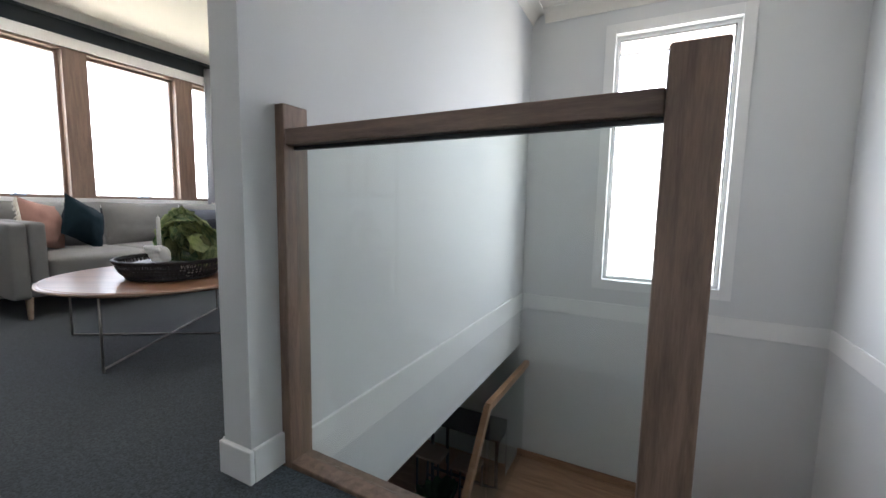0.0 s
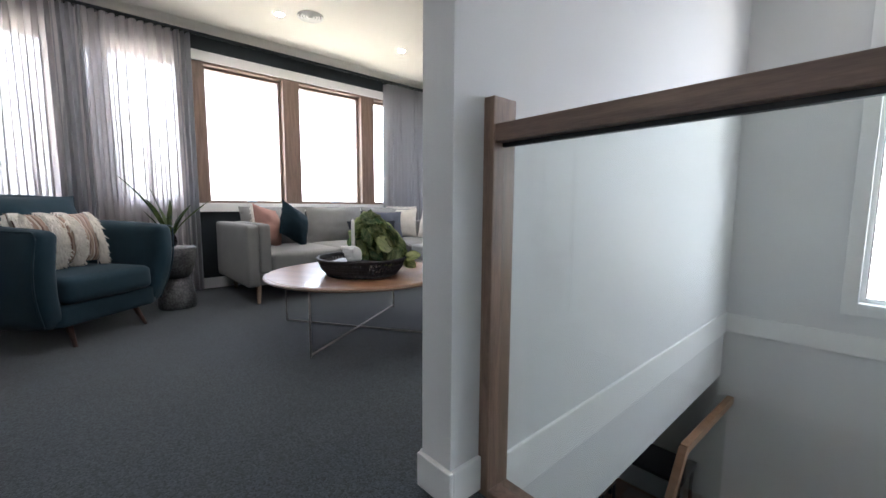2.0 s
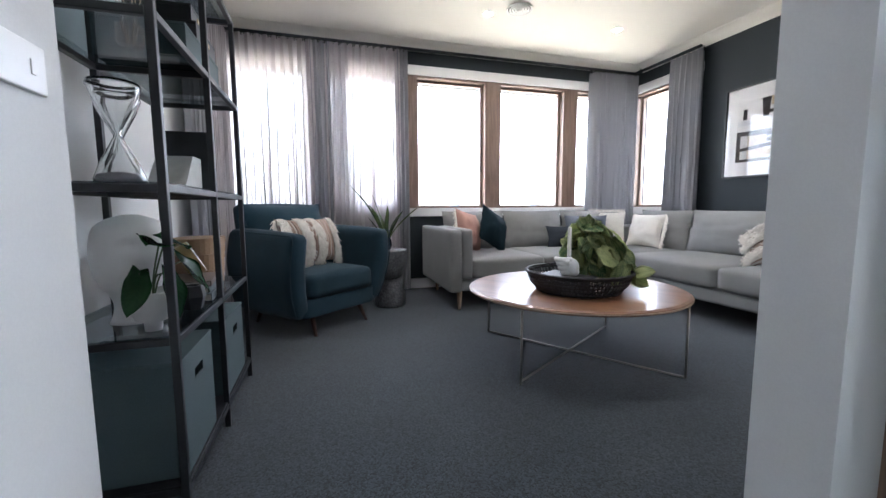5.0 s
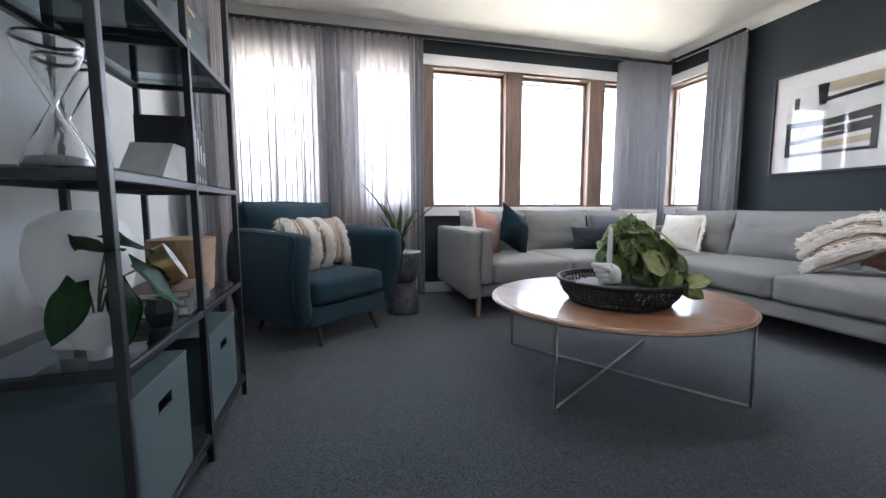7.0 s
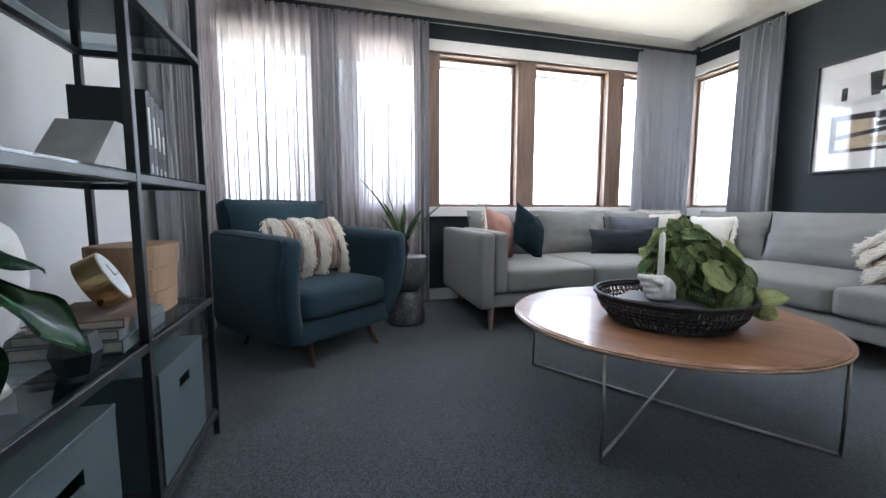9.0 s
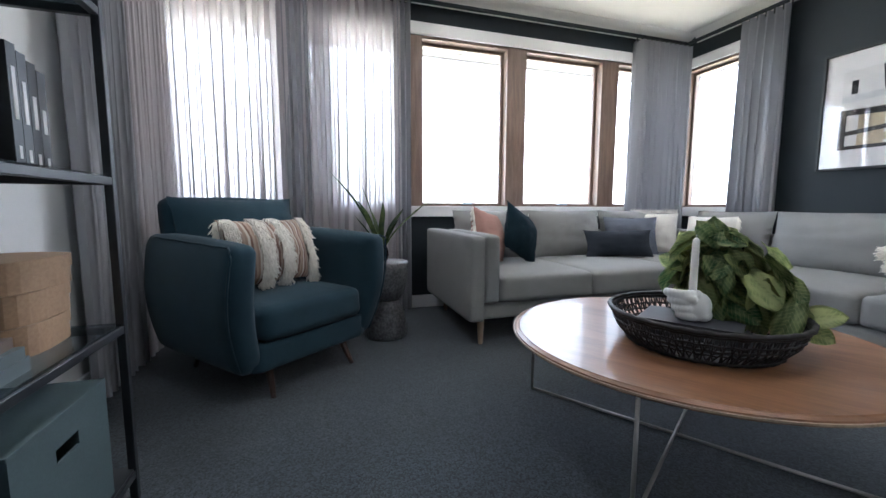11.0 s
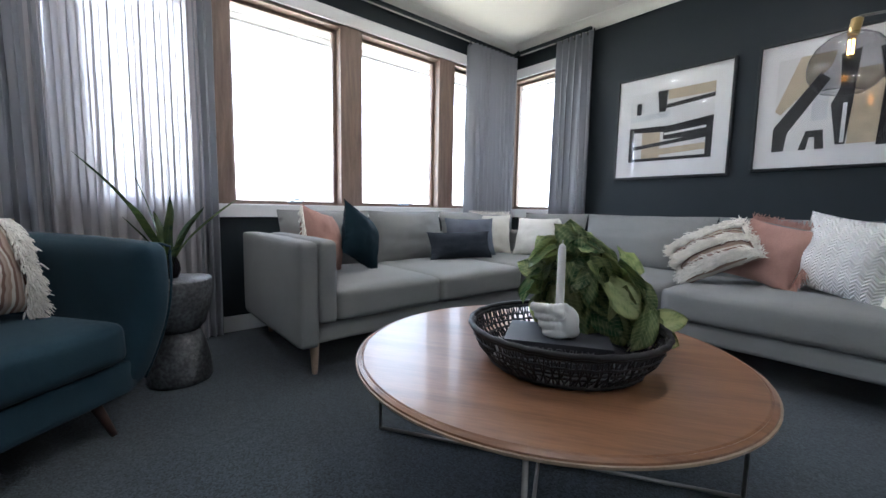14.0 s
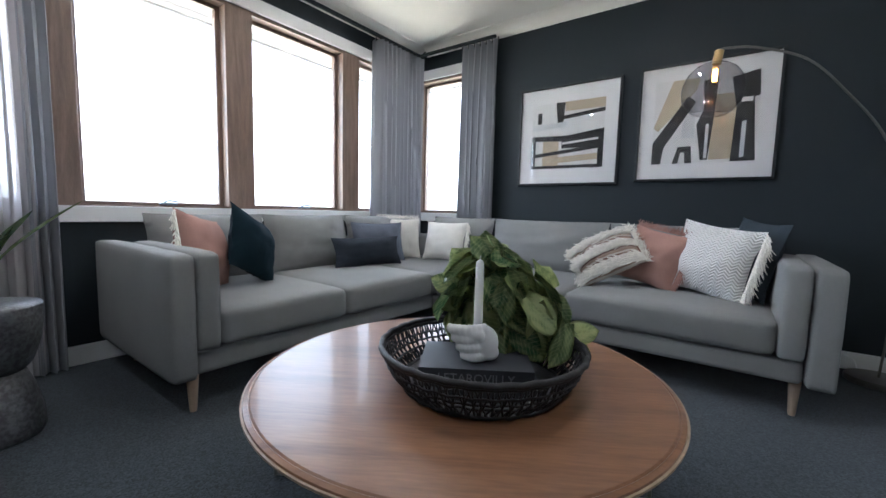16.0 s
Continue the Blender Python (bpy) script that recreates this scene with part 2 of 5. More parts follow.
def lathe(profile, sides=40, cap=True):
    bm = bmesh.new()
    rings = [[bm.verts.new((r * math.cos(t), r * math.sin(t), z)) for t in [2 * math.pi * k / sides for k in range(sides)]] for r, z in profile]
    for a, b in zip(rings, rings[1:]):
        for k in range(sides):
            bm.faces.new((a[k], a[(k + 1) % sides], b[(k + 1) % sides], b[k]))
    if cap:
        bm.faces.new(rings[0][::-1])
        bm.faces.new(rings[-1])
    return bm


def structure(name, bm, mat, label="", parent=None):
    ob = part(name, bm, mat, parent, label)
    return tagged(ob, label, kind="structure") if not parent else ob


def wall_with_holes(axis, a, b, u0, u1, z0, z1, holes):
    """A wall slab from a to b along axis ('x' or 'y'), u0..u1 along the other, with rectangular holes (u0, u1, z0, z1) in u order."""
    bm = bmesh.new()

    def blk(p, q, r, s):
        if q - p > 1e-4 and s - r > 1e-4:
            add_box(bm, *((a, b, p, q) if axis == "x" else (p, q, a, b)), r, s)
    at = u0
    for h0, h1, g0, g1 in holes:
        blk(at, h0, z0, z1)
        blk(h0, h1, z0, g0)
        blk(h0, h1, g1, z1)
        at = h1
    blk(at, u1, z0, z1)
    return bm


# ---- setting ----
CEIL = 2.74
HEAD, SILL = 2.4, 0.93
structure("wall_west", wall_with_holes("x", -5.32, -5.12, -0.95, 4.42, -0.3, CEIL, [(-0.75, 4.1, SILL, HEAD)]), DARK, "charcoal painted window wall")
structure("wall_north", wall_with_holes("y", 4.22, 4.42, -5.12, -1.155, -0.3, CEIL, [(-5.115, -4.17, SILL, HEAD)]), DARK, "charcoal painted wall with two pictures")
structure("wall_south", box(-5.12, -1.53, -0.95, -0.75, -0.3, CEIL), WHITE, "white painted wall behind the shelf")
structure("wall_hall", box(-1.53, 1.57, -0.95, -0.254, -3.1, CEIL, 0.004), WHITE, "white painted hallway wall with a switch")
bm = box(-1.155, -1.02, 0.975, 4.22, 1.2405, CEIL)
add_box(bm, -1.155, -1.02, 0.975, 1.1, 0, 1.2405)
add_box(bm, -1.155, -1.032, 1.1, 1.205, -0.3, 1.2405)
add_box(bm, -1.155, -1.02, 1.205, 4.22, -0.49, 1.2405)
structure("wall_partition", bm, WHITE, "white painted wall end between room and stairwell")
structure("wall_stair_north", wall_with_holes("y", 4.12, 4.42, -1.025, 1.57, -3.1, CEIL, [(-0.27, 0.64, 0.27, 2.44)]), WHITE, "white painted stairwell wall with a tall window")
structure("wall_stair_east", wall_with_holes("x", 1.37, 1.57, -0.254, 4.12, -3.1, CEIL, []), WHITE, "white painted stairwell wall")
bm = box(-5.12, -1.155, -0.75, 4.22, -0.3, 0)
add_box(bm, -1.155, 1.37, -0.254, 0.975, -0.3, 0)
add_box(bm, -1.02, 1.37, 0.975, 1.085, -0.3, 0)
structure("floor", bm, CARPET, "dark grey speckled loop-pile carpet")
structure("ceiling", box(-5.32, 1.57, -0.95, 4.42, CEIL, CEIL + 0.15), CEILING, "white painted plaster ceiling")
LOWER = -2.9
# stairwell shell and the lower floor
structure("floor_lower", box(-4.2, 1.57, -0.95, 5.8, LOWER - 0.2, LOWER), STAIR, "timber boards of the lower floor")
structure("wall_lower_north", box(-4.2, -1.005, 5.6, 5.8, LOWER, -0.3), WHITE, "plain wall of the lower room")
# the hole is an unseen, added opening that brightens the lower room
structure("wall_lower_west", wall_with_holes("x", -4.4, -4.2, -0.95, 5.8, LOWER - 0.2, -0.3, [(2.2, 2.6, -2.1, -1.6)]), WHITE, "plain wall of the lower room with an added opening for daylight")
structure("wall_lower_south", box(-4.2, -1.53, -0.95, -0.75, LOWER, -0.3), WHITE, "plain wall of the lower room")
structure("ceiling_lower", box(-4.2, -1.155, 0.975, 5.8, -0.49, -0.31), CEILING, "white plaster ceiling of the lower room")
structure("wall_stair_return", box(-1.155, -1.005, 4.22, 5.6, LOWER, -0.49), WHITE, "plain wall of the lower room")
structure("trim_floor_edge", box(-1.0, 1.37, 1.085, 1.1, -0.3, -0.03), WHITE, "white painted edge of the upper floor")
structure("ground", box(-120, 120, -120, 120, -3.6, -3.4), material("pale_paving", (0.5, 0.45, 0.35), 0.9, vary=0.3, scale=0.5, fine=0.3, fine_scale=20), "pale paving around the house")

# skirting, string boards, cornice
for nm, b in (("baseboard_west", (-5.12, -5.105, -0.75, 4.22, 0, 0.115)), ("baseboard_north", (-5.105, -1.155, 4.205, 4.22, 0, 0.115)),
              ("baseboard_south", (-5.105, -1.53, -0.75, -0.735, 0, 0.115)), ("baseboard_hall", (-1.545, 1.37, -0.254, -0.239, 0, 0.115)),
              ("baseboard_room_east", (-1.17, -1.155, 0.975, 4.205, 0, 0.115))):
    structure(nm, box(*b, 0.004), TRIM, "white painted skirting board")
bm = box(-1.162, -1.005, 0.957, 0.975, 0, 0.115, 0.004)
add_box(bm, -1.02, -1.005, 0.976, 1.098, 0, 0.115, 0.003)
structure("baseboard_wall_end", bm, TRIM, "white painted skirting around the wall end")
structure("trim_string_west", box(-1.02, -1.005, 1.21, 4.12, -0.115, 0.065, 0.004), TRIM, "white board along the stairwell wall")
structure("trim_string_north", box(-1.005, 1.37, 4.105, 4.12, -0.1, 0.05, 0.004), TRIM, "white board along the stairwell wall")
structure("trim_string_east", box(1.355, 1.37, 1.09, 4.105, -0.1, 0.05, 0.004), TRIM, "white board along the stairwell wall")


def cornice(name, a, b, inward):
    """A cove along the line a-b under the ceiling; inward points into the room."""
    a, b, n = Vector(a), Vector(b), Vector(inward)
    prof = [(0, 0.09), (0.01, 0.09), (0.012, 0.08), (0.02, 0.062), (0.034, 0.043), (0.053, 0.027), (0.076, 0.016), (0.104, 0.009), (0.116, 0.007), (0.118, 0), (0, 0)]
    bm = bmesh.new()
    rings = [[bm.verts.new((p.x + n.x * o, p.y + n.y * o, CEIL - d)) for o, d in prof] for p in (a, b)]
    k = len(prof)
    for i in range(k):
        bm.faces.new((rings[0][i], rings[0][(i + 1) % k], rings[1][(i + 1) % k], rings[1][i]))
    bm.faces.new(rings[0])
    bm.faces.new(rings[1][::-1])
    structure(name, bm, CEILING, "white plaster cove cornice")


cornice("trim_cornice_west", (-5.12, -0.75), (-5.12, 4.22), (1, 0))
cornice("trim_cornice_north", (-5.002, 4.22), (-1.155, 4.22), (0, -1))
cornice("trim_cornice_south", (-5.002, -0.75), (-1.53, -0.75), (0, 1))
cornice("trim_cornice_room_east", (-1.155, 0.975), (-1.155, 4.102), (-1, 0))
cornice("trim_cornice_stair_west", (-1.02, 0.975), (-1.02, 4.12), (1, 0))
cornice("trim_cornice_stair_north", (-0.902, 4.12), (1.37, 4.12), (0, -1))

# windows of the room
structure("trim_window_head", box(-5.12, -5.095, -0.74, 4.22, HEAD, HEAD + 0.1, 0.003), TRIM, "white painted board over the windows")
structure("trim_window_sill", box(-5.12, -5.085, -0.74, 4.2, SILL - 0.095, SILL, 0.005), TRIM, "white painted window sill board")
structure("trim_window_head_north", box(-5.09, -4.12, 4.195, 4.22, HEAD, HEAD + 0.1, 0.003), TRIM, "white painted board over the window")
structure("trim_window_sill_north", box(-5.08, -4.12, 4.185, 4.22, SILL - 0.095, SILL, 0.005), TRIM, "white painted window sill board")
WINDER = material("winder_metal", (0.3, 0.36, 0.42), 0.3, 0.8)


def window(name, y0, y1, m, post0, post1, winder=True):
    """A timber window in the plane x=0 of its own frame (room on +x), glass from y0 to y1, posts of the given widths beside it."""
    w = tagged(new(name), "timber awning window with clear glass", kind="structure")
    w.matrix_world = m
    z0, z1 = SILL, HEAD
    fr = bmesh.new()
    add_box(fr, -0.15, 0.0, y0 - post0, y0 - 0.03, z0, z1, 0.003)
    if post1:
        add_box(fr, -0.15, 0.0, y1 + 0.03, y1 + post1, z0, z1, 0.003)
    add_box(fr, -0.15, -0.004, y0 - 0.03, y1 + 0.03, z1 - 0.022, z1)
    add_box(fr, -0.15, -0.004, y0 - 0.03, y1 + 0.03, z0, z0 + 0.012)
    part("window_frame", fr, TIMBER, w, "stained timber frame")
    sa = bmesh.new()
    for b in ((y0 - 0.03, y0, z0 + 0.012, z1 - 0.022), (y1, y1 + 0.03, z0 + 0.012, z1 - 0.022), (y0, y1, z0 + 0.012, z0 + 0.03), (y0, y1, z1 - 0.05, z1 - 0.022)):
        add_box(sa, -0.13, -0.085, *b, 0.003)
    part("sash", sa, TIMBER, w)
    pane = part("pane", box(-0.109, -0.105, y0, y1, z0 + 0.03, z1 - 0.05), GLASS, w)
    pane.visible_shadow = False
    if winder:
        c = (y0 + y1) / 2 + 0.03
        wd = box(-0.05, -0.015, c - 0.05, c + 0.05, z0 + 0.013, z0 + 0.03, 0.004)
        tube(wd, [(-0.03, c - 0.03, z0 + 0.03), (-0.02, c, z0 + 0.045), (-0.015, c + 0.07, z0 + 0.035)], 0.006)
        part("winder", wd, WINDER, w, "grey metal window winder")
    return w


WEST = pose(-5.125, 0, 0)
window("window_1", -0.71, 0.03, WEST, 0.04, 0, False)
window("window_2", 0.295, 1.02, WEST, 0.235, 0, False)
window("window_3", 1.28, 2.045, WEST, 0.23, 0)
window("window_4", 2.305, 3.105, WEST, 0.23, 0)
window("window_5", 3.365, 4.06, WEST, 0.23, 0.04)
# the same kind of window in the north wall: its own y runs along -x of the room
window("window_6", 4.21, 5.07, pose(0, 4.225, 0, 0, 0, 90) @ Matrix.Diagonal((-1, 1, 1, 1)), 0.04, 0.04, False)

# stairwell window
w = tagged(new("window_7"), "tall fixed window in a white painted frame", kind="structure")
w.matrix_world = pose(0, 4.12, 0)
x0, x1, z0, z1 = -0.27, 0.64, 0.27, 2.44
fr = bmesh.new()
for b in ((x0 - 0.085, x0, z0 - 0.085, z1 + 0.085), (x1, x1 + 0.085, z0 - 0.085, z1 + 0.085)):
    add_box(fr, b[0], b[1], -0.018, 0.0, b[2], b[3], 0.003)
add_box(fr, x0, x1, -0.018, 0.0, z1, z1 + 0.085, 0.003)
add_box(fr, x0, x1, -0.018, 0.0, z0 - 0.085, z0, 0.003)
part("architrave", fr, TRIM, w, "white painted surround")
sa = bmesh.new()
for b in ((x0, x0 + 0.03, z0, z1), (x1 - 0.03, x1, z0, z1), (x0 + 0.03, x1 - 0.03, z0, z0 + 0.03), (x0 + 0.03, x1 - 0.03, z1 - 0.03, z1)):
    add_box(sa, b[0], b[1], 0.06, 0.1, b[2], b[3], 0.002)
part("window_frame", sa, TRIM, w)
ga = bmesh.new()
for b in ((x0 + 0.03, x0 + 0.036, z0 + 0.03, z1 - 0.03), (x1 - 0.036, x1 - 0.03, z0 + 0.03, z1 - 0.03), (x0 + 0.036, x1 - 0.036, z1 - 0.036, z1 - 0.03)):
    add_box(ga, b[0], b[1], 0.07, 0.09, b[2], b[3])
part("gasket", ga, BLACK, w, "thin black seal")
pane = part("pane", box(x0 + 0.036, x1 - 0.036, 0.078, 0.082, z0 + 0.03, z1 - 0.036), GLASS, w)
pane.visible_shadow = False

# eaves and a neighbour's boarded wall outside
EAVE = material("eave_paint", (0.8, 0.8, 0.8), 0.6, vary=0.03)
bm = box(-6.0, -5.32, -1.6, 5.1, 2.62, 2.66)
add_box(bm, -6.03, -6.0, -1.6, 5.1, 2.565, 2.68)
structure("trim_eave_west", bm, EAVE, "white painted eave and fascia")
bm = box(-5.32, 2.2, 4.42, 5.1, 2.62, 2.66)
add_box(bm, -6.0, 2.2, 5.1, 5.13, 2.6, 2.68)
structure("trim_eave_north", bm, EAVE, "white painted eave and fascia")
GUTTER = material("grey_gutter", (0.12, 0.12, 0.12), 0.6)
structure("trim_gutter_west", box(-6.05, -6.0, -1.6, 5.1, 2.557, 2.565), GUTTER, "grey gutter edge under the fascia")
structure("trim_gutter_north", box(-6.0, 2.2, 5.1, 5.15, 2.592, 2.6), GUTTER, "grey gutter edge under the fascia")
structure("roof", box(-6.0, 2.2, -1.6, 5.1, 2.9, 3.0), EAVE, "plain flat roof")
house = thing("neighbour_house", pose(0, 0, 0), "white weatherboard house wall next door", "house")
BOARDPAINT = material("weatherboard_paint", (0.82, 0.82, 0.8), 0.6, vary=0.04, scale=2)
wall_part = part("wall", box(-1.2, 5.0, 8.6, 11.0, -3.4, 1.6), BOARDPAINT, house)
for i in range(27):
    z = -3.4 + i * 0.185
    part("weatherboard", box(-1.2, 5.0, -0.02, 0.0, 0, 0.183, m=pose(0, 8.6, z, -3)), BOARDPAINT, wall_part)
part("roof", box(-1.5, 5.3, 8.3, 11.3, 1.6, 1.75), EAVE, house)
# ---- curtains ----


def curtain(name, a, b, z0, z1, folds, amp, mat, label, seed=0, taper=0.0):
    """Pleated cloth hung from a to b (plan points) with wave heads at the top and looser folds below."""
    rnd = random.Random(seed)
    a, b = Vector(a), Vector(b)
    d = b - a
    n = Vector((-d.y, d.x)).normalized()
    cols, rows = folds * 10, 14
    ph = [rnd.uniform(-1.4, 1.4) for _ in range(folds + 2)]
    am = [rnd.uniform(0.55, 1.35) for _ in range(folds + 2)]
    bm = bmesh.new()
    grid = []
    for j in range(rows + 1):
        v = j / rows
        line = []
        for i in range(cols + 1):
            s = i / cols
            k = s * folds
            q = int(k)
            t = k - q
            loose = v ** 0.6
            p = ph[q] * (1 - t) + ph[q + 1] * t
            g = am[q] * (1 - t) + am[q + 1] * t
            off = amp * ((1 - loose) + loose * g) * math.sin(2 * math.pi * k + loose * p)
            off += 0.35 * amp * loose * math.sin(4.3 * math.pi * k + 2 * p + v * 1.5)
            along = s + 0.4 * loose * p / folds * math.sin(math.pi * s) + taper * (0.5 - s) * math.sin(math.pi * v * 0.6)
            c = a + d * along + n * off + d.normalized() * ((0.3 if mat is SHEER else 0.16) * d.length / folds * math.sin(4 * math.pi * k + p) * (0.35 + 0.65 * loose))
            line.append(bm.verts.new((c.x, c.y, z1 + (z0 - z1) * v + (0.004 * math.cos(4 * math.pi * k) if j == 0 else 0))))
        grid.append(line)
    for r0, r1 in zip(grid, grid[1:]):
        for i in range(cols):
            bm.faces.new((r0[i], r0[i + 1], r1[i + 1], r1[i]))
    t = thing(name, pose(0, 0, 0), label, "curtain")
    part("cloth", bm, mat, t, smooth=True)
    hd = bmesh.new()
    for i in range(folds + 1):
        c = a + d * (i / folds)
        add_box(hd, c.x - 0.004, c.x + 0.004, c.y - 0.004, c.y + 0.004, z1 - 0.02, TOPZ + 0.02)
    tagged(part("glider", hd, BLACK, t), kind="stuff")
    return t


TOPZ = 2.605
structure("trim_curtain_track_west", box(-5.045, -5.015, -0.68, 4.16, TOPZ + 0.018, TOPZ + 0.045, 0.003), DARK, "dark curtain track")
structure("trim_curtain_track_north", box(-5.01, -4.08, 4.1, 4.13, TOPZ + 0.018, TOPZ + 0.045, 0.003), DARK, "dark curtain track")
structure("trim_curtain_track_south", box(-5.01, -3.7, -0.67, -0.64, TOPZ + 0.018, TOPZ + 0.045, 0.003), BLACK, "black curtain track")
HUNG = TOPZ + 0.012
curtain("sheer_curtain", (-5.03, -0.66), (-5.03, 0.14), 0.015, HUNG, 10, 0.034, SHEER, "grey sheer voile curtain drawn across a window", 3)
curtain("sheer_curtain", (-5.03, 0.27), (-5.03, 1.04), 0.015, HUNG, 11, 0.034, SHEER, "grey sheer voile curtain beside the sofa", 8)
curtain("drape", (-5.03, 0.08), (-5.03, 0.31), 0.015, HUNG, 4, 0.035, DRAPE, "gathered grey drape between two sheer curtains", 5)
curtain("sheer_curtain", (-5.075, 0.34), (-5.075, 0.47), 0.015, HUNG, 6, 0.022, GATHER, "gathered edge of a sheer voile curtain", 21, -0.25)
curtain("drape", (-5.03, 0.98), (-5.03, 1.13), 0.015, HUNG, 3, 0.035, DRAPE, "gathered grey drape beside the timber windows", 6)
curtain("drape", (-5.03, 3.46), (-5.03, 4.13), 0.03, HUNG - 0.02, 11, 0.07, DRAPE, "grey drape gathered in the room corner", 11, -0.06)
curtain("drape", (-4.46, 4.115), (-4.05, 4.115), 0.03, HUNG - 0.02, 6, 0.07, DRAPE, "grey drape beside the narrow window", 12, -0.05)
curtain("drape", (-3.76, -0.655), (-4.3, -0.655), 0.015, HUNG, 8, 0.035, DRAPE, "grey drape gathered on the white wall", 13)
curtain("sheer_curtain", (-4.3, -0.655), (-4.98, -0.655), 0.015, HUNG, 9, 0.03, SHEER, "grey sheer voile curtain near the corner", 14)

# ---- soft furniture ----


def pillow(w, h, d, n=16, pinch=0.085):
    """A scatter cushion lying in x-z, thickness along y, standing on z=0, with pulled corners."""
    bm = bmesh.new()
    sheets = []
    for side in (-1, 1):
        g = []
        for j in range(n + 1):
            row = []
            for i in range(n + 1):
                u, v = 2 * i / n - 1, 2 * j / n - 1
                edge = (max(0, 1 - abs(u) ** 2.1) * max(0, 1 - abs(v) ** 2.1)) ** 0.62
                x = u * w / 2 * (1 - pinch * (1 - v * v) * abs(u))
                z = v * h / 2 * (1 - pinch * (1 - u * u) * abs(v))
                y = side * 0.6 * d * edge * (1 + 0.1 * noise.noise(Vector((4 * u + 9 * w, 4 * v + 7 * h, side)))) + 0.012 * noise.noise(Vector((2.5 * u, 2.5 * v + 20 * d, w * 30))) + side * 0.007 * noise.noise(Vector((7 * u + 3 * v, 5 * v + 11 * w, 13 * h)))
                row.append(bm.verts.new((x, y, z + h / 2)))
            g.append(row)
        for r0, r1 in zip(g, g[1:]):
            for i in range(n):
                bm.faces.new((r0[i], r0[i + 1], r1[i + 1], r1[i]))
        sheets.append(g)
    bmesh.ops.remove_doubles(bm, verts=bm.verts[:], dist=0.0005)
    return bm


def strands(bm, a, b, count, length, out, thick, rnd, droop=0.5, spread=0.35):
    """Loose threads from the line a-b, hanging outwards."""
    a, b, out = Vector(a), Vector(b), Vector(out).normalized()
    d = (b - a).normalized()
    for i in range(count):
        p = a.lerp(b, (i + rnd.random()) / count)
        L = length * rnd.uniform(0.6, 1.25)
        v = (out + d * rnd.uniform(-spread, spread) + Vector((rnd.uniform(-spread, spread), rnd.uniform(-spread, spread), -droop * rnd.random()))).normalized()
        q1 = p + v * L * 0.5
        q2 = q1 + (v + Vector((rnd.uniform(-0.4, 0.4), rnd.uniform(-0.4, 0.4), -droop))).normalized() * L * 0.5
        tube(bm, [p, q1, q2], [thick, thick * 0.9, thick * 0.5], 4)


FRINGE = material("cotton_fringe", (0.8, 0.77, 0.71), 0.9, vary=0.1, scale=30, fine=0.1, fine_scale=300, spec=0.1)
PINK = material("pink_linen", (0.39, 0.228, 0.19), 0.9, vary=0.08, scale=9, fine=0.18, fine_scale=500, bump=0.3, spec=0.1)
NAVY = material("deep_teal_velvet", (0.009, 0.02, 0.027), 0.9, vary=0.12, scale=9, fine=0.1, fine_scale=500, bump=0.2, spec=0.08)
SLATE = material("slate_linen", (0.032, 0.038, 0.048), 0.9, vary=0.1, scale=9, fine=0.15, fine_scale=500, bump=0.3, spec=0.1)
DUSK = material("dusk_blue_linen", (0.055, 0.068, 0.08), 0.9, vary=0.1, scale=9, fine=0.15, fine_scale=500, bump=0.3, spec=0.1)
BLUEGREY = material("blue_grey_linen", (0.14, 0.155, 0.19), 0.9, vary=0.1, scale=9, fine=0.15, fine_scale=500, bump=0.3, spec=0.1)
CREAM = material("cream_cotton", (0.68, 0.66, 0.61), 0.9, vary=0.06, scale=10, fine=0.12, fine_scale=400, bump=0.3, spec=0.1)


def banded(name, colours, scale, axis=0):
    """Woven bands of colour along one axis."""
    m = material(name, colours[0], 0.9, fine=0.1, spec=0.1)
    n, l = m.node_tree.nodes, m.node_tree.links
    tc, sx, mu, cr = n.new("ShaderNodeTexCoord"), n.new("ShaderNodeSeparateXYZ"), n.new("ShaderNodeMath"), n.new("ShaderNodeValToRGB")
    fr = n.new("ShaderNodeMath")
    l.new(tc.outputs["Object"], sx.inputs[0])
    mu.operation, fr.operation = "MULTIPLY", "FRACT"
    mu.inputs[1].default_value = scale
    l.new(sx.outputs[axis], mu.inputs[0])
    l.new(mu.outputs[0], fr.inputs[0])
    l.new(fr.outputs[0], cr.inputs[0])
    cr.color_ramp.interpolation = "CONSTANT"
    for i, c in enumerate(colours):
        e = cr.color_ramp.elements[i] if i < 2 else cr.color_ramp.elements.new(0.5)
        e.position, e.color = i / len(colours), (*c, 1)
    l.new(cr.outputs[0], n["Principled BSDF"].inputs["Base Color"])
    return m


STRIPE = banded("striped_weave", [(0.33, 0.24, 0.19), (0.55, 0.5, 0.44), (0.2, 0.125, 0.1), (0.4, 0.31, 0.26)], 22)


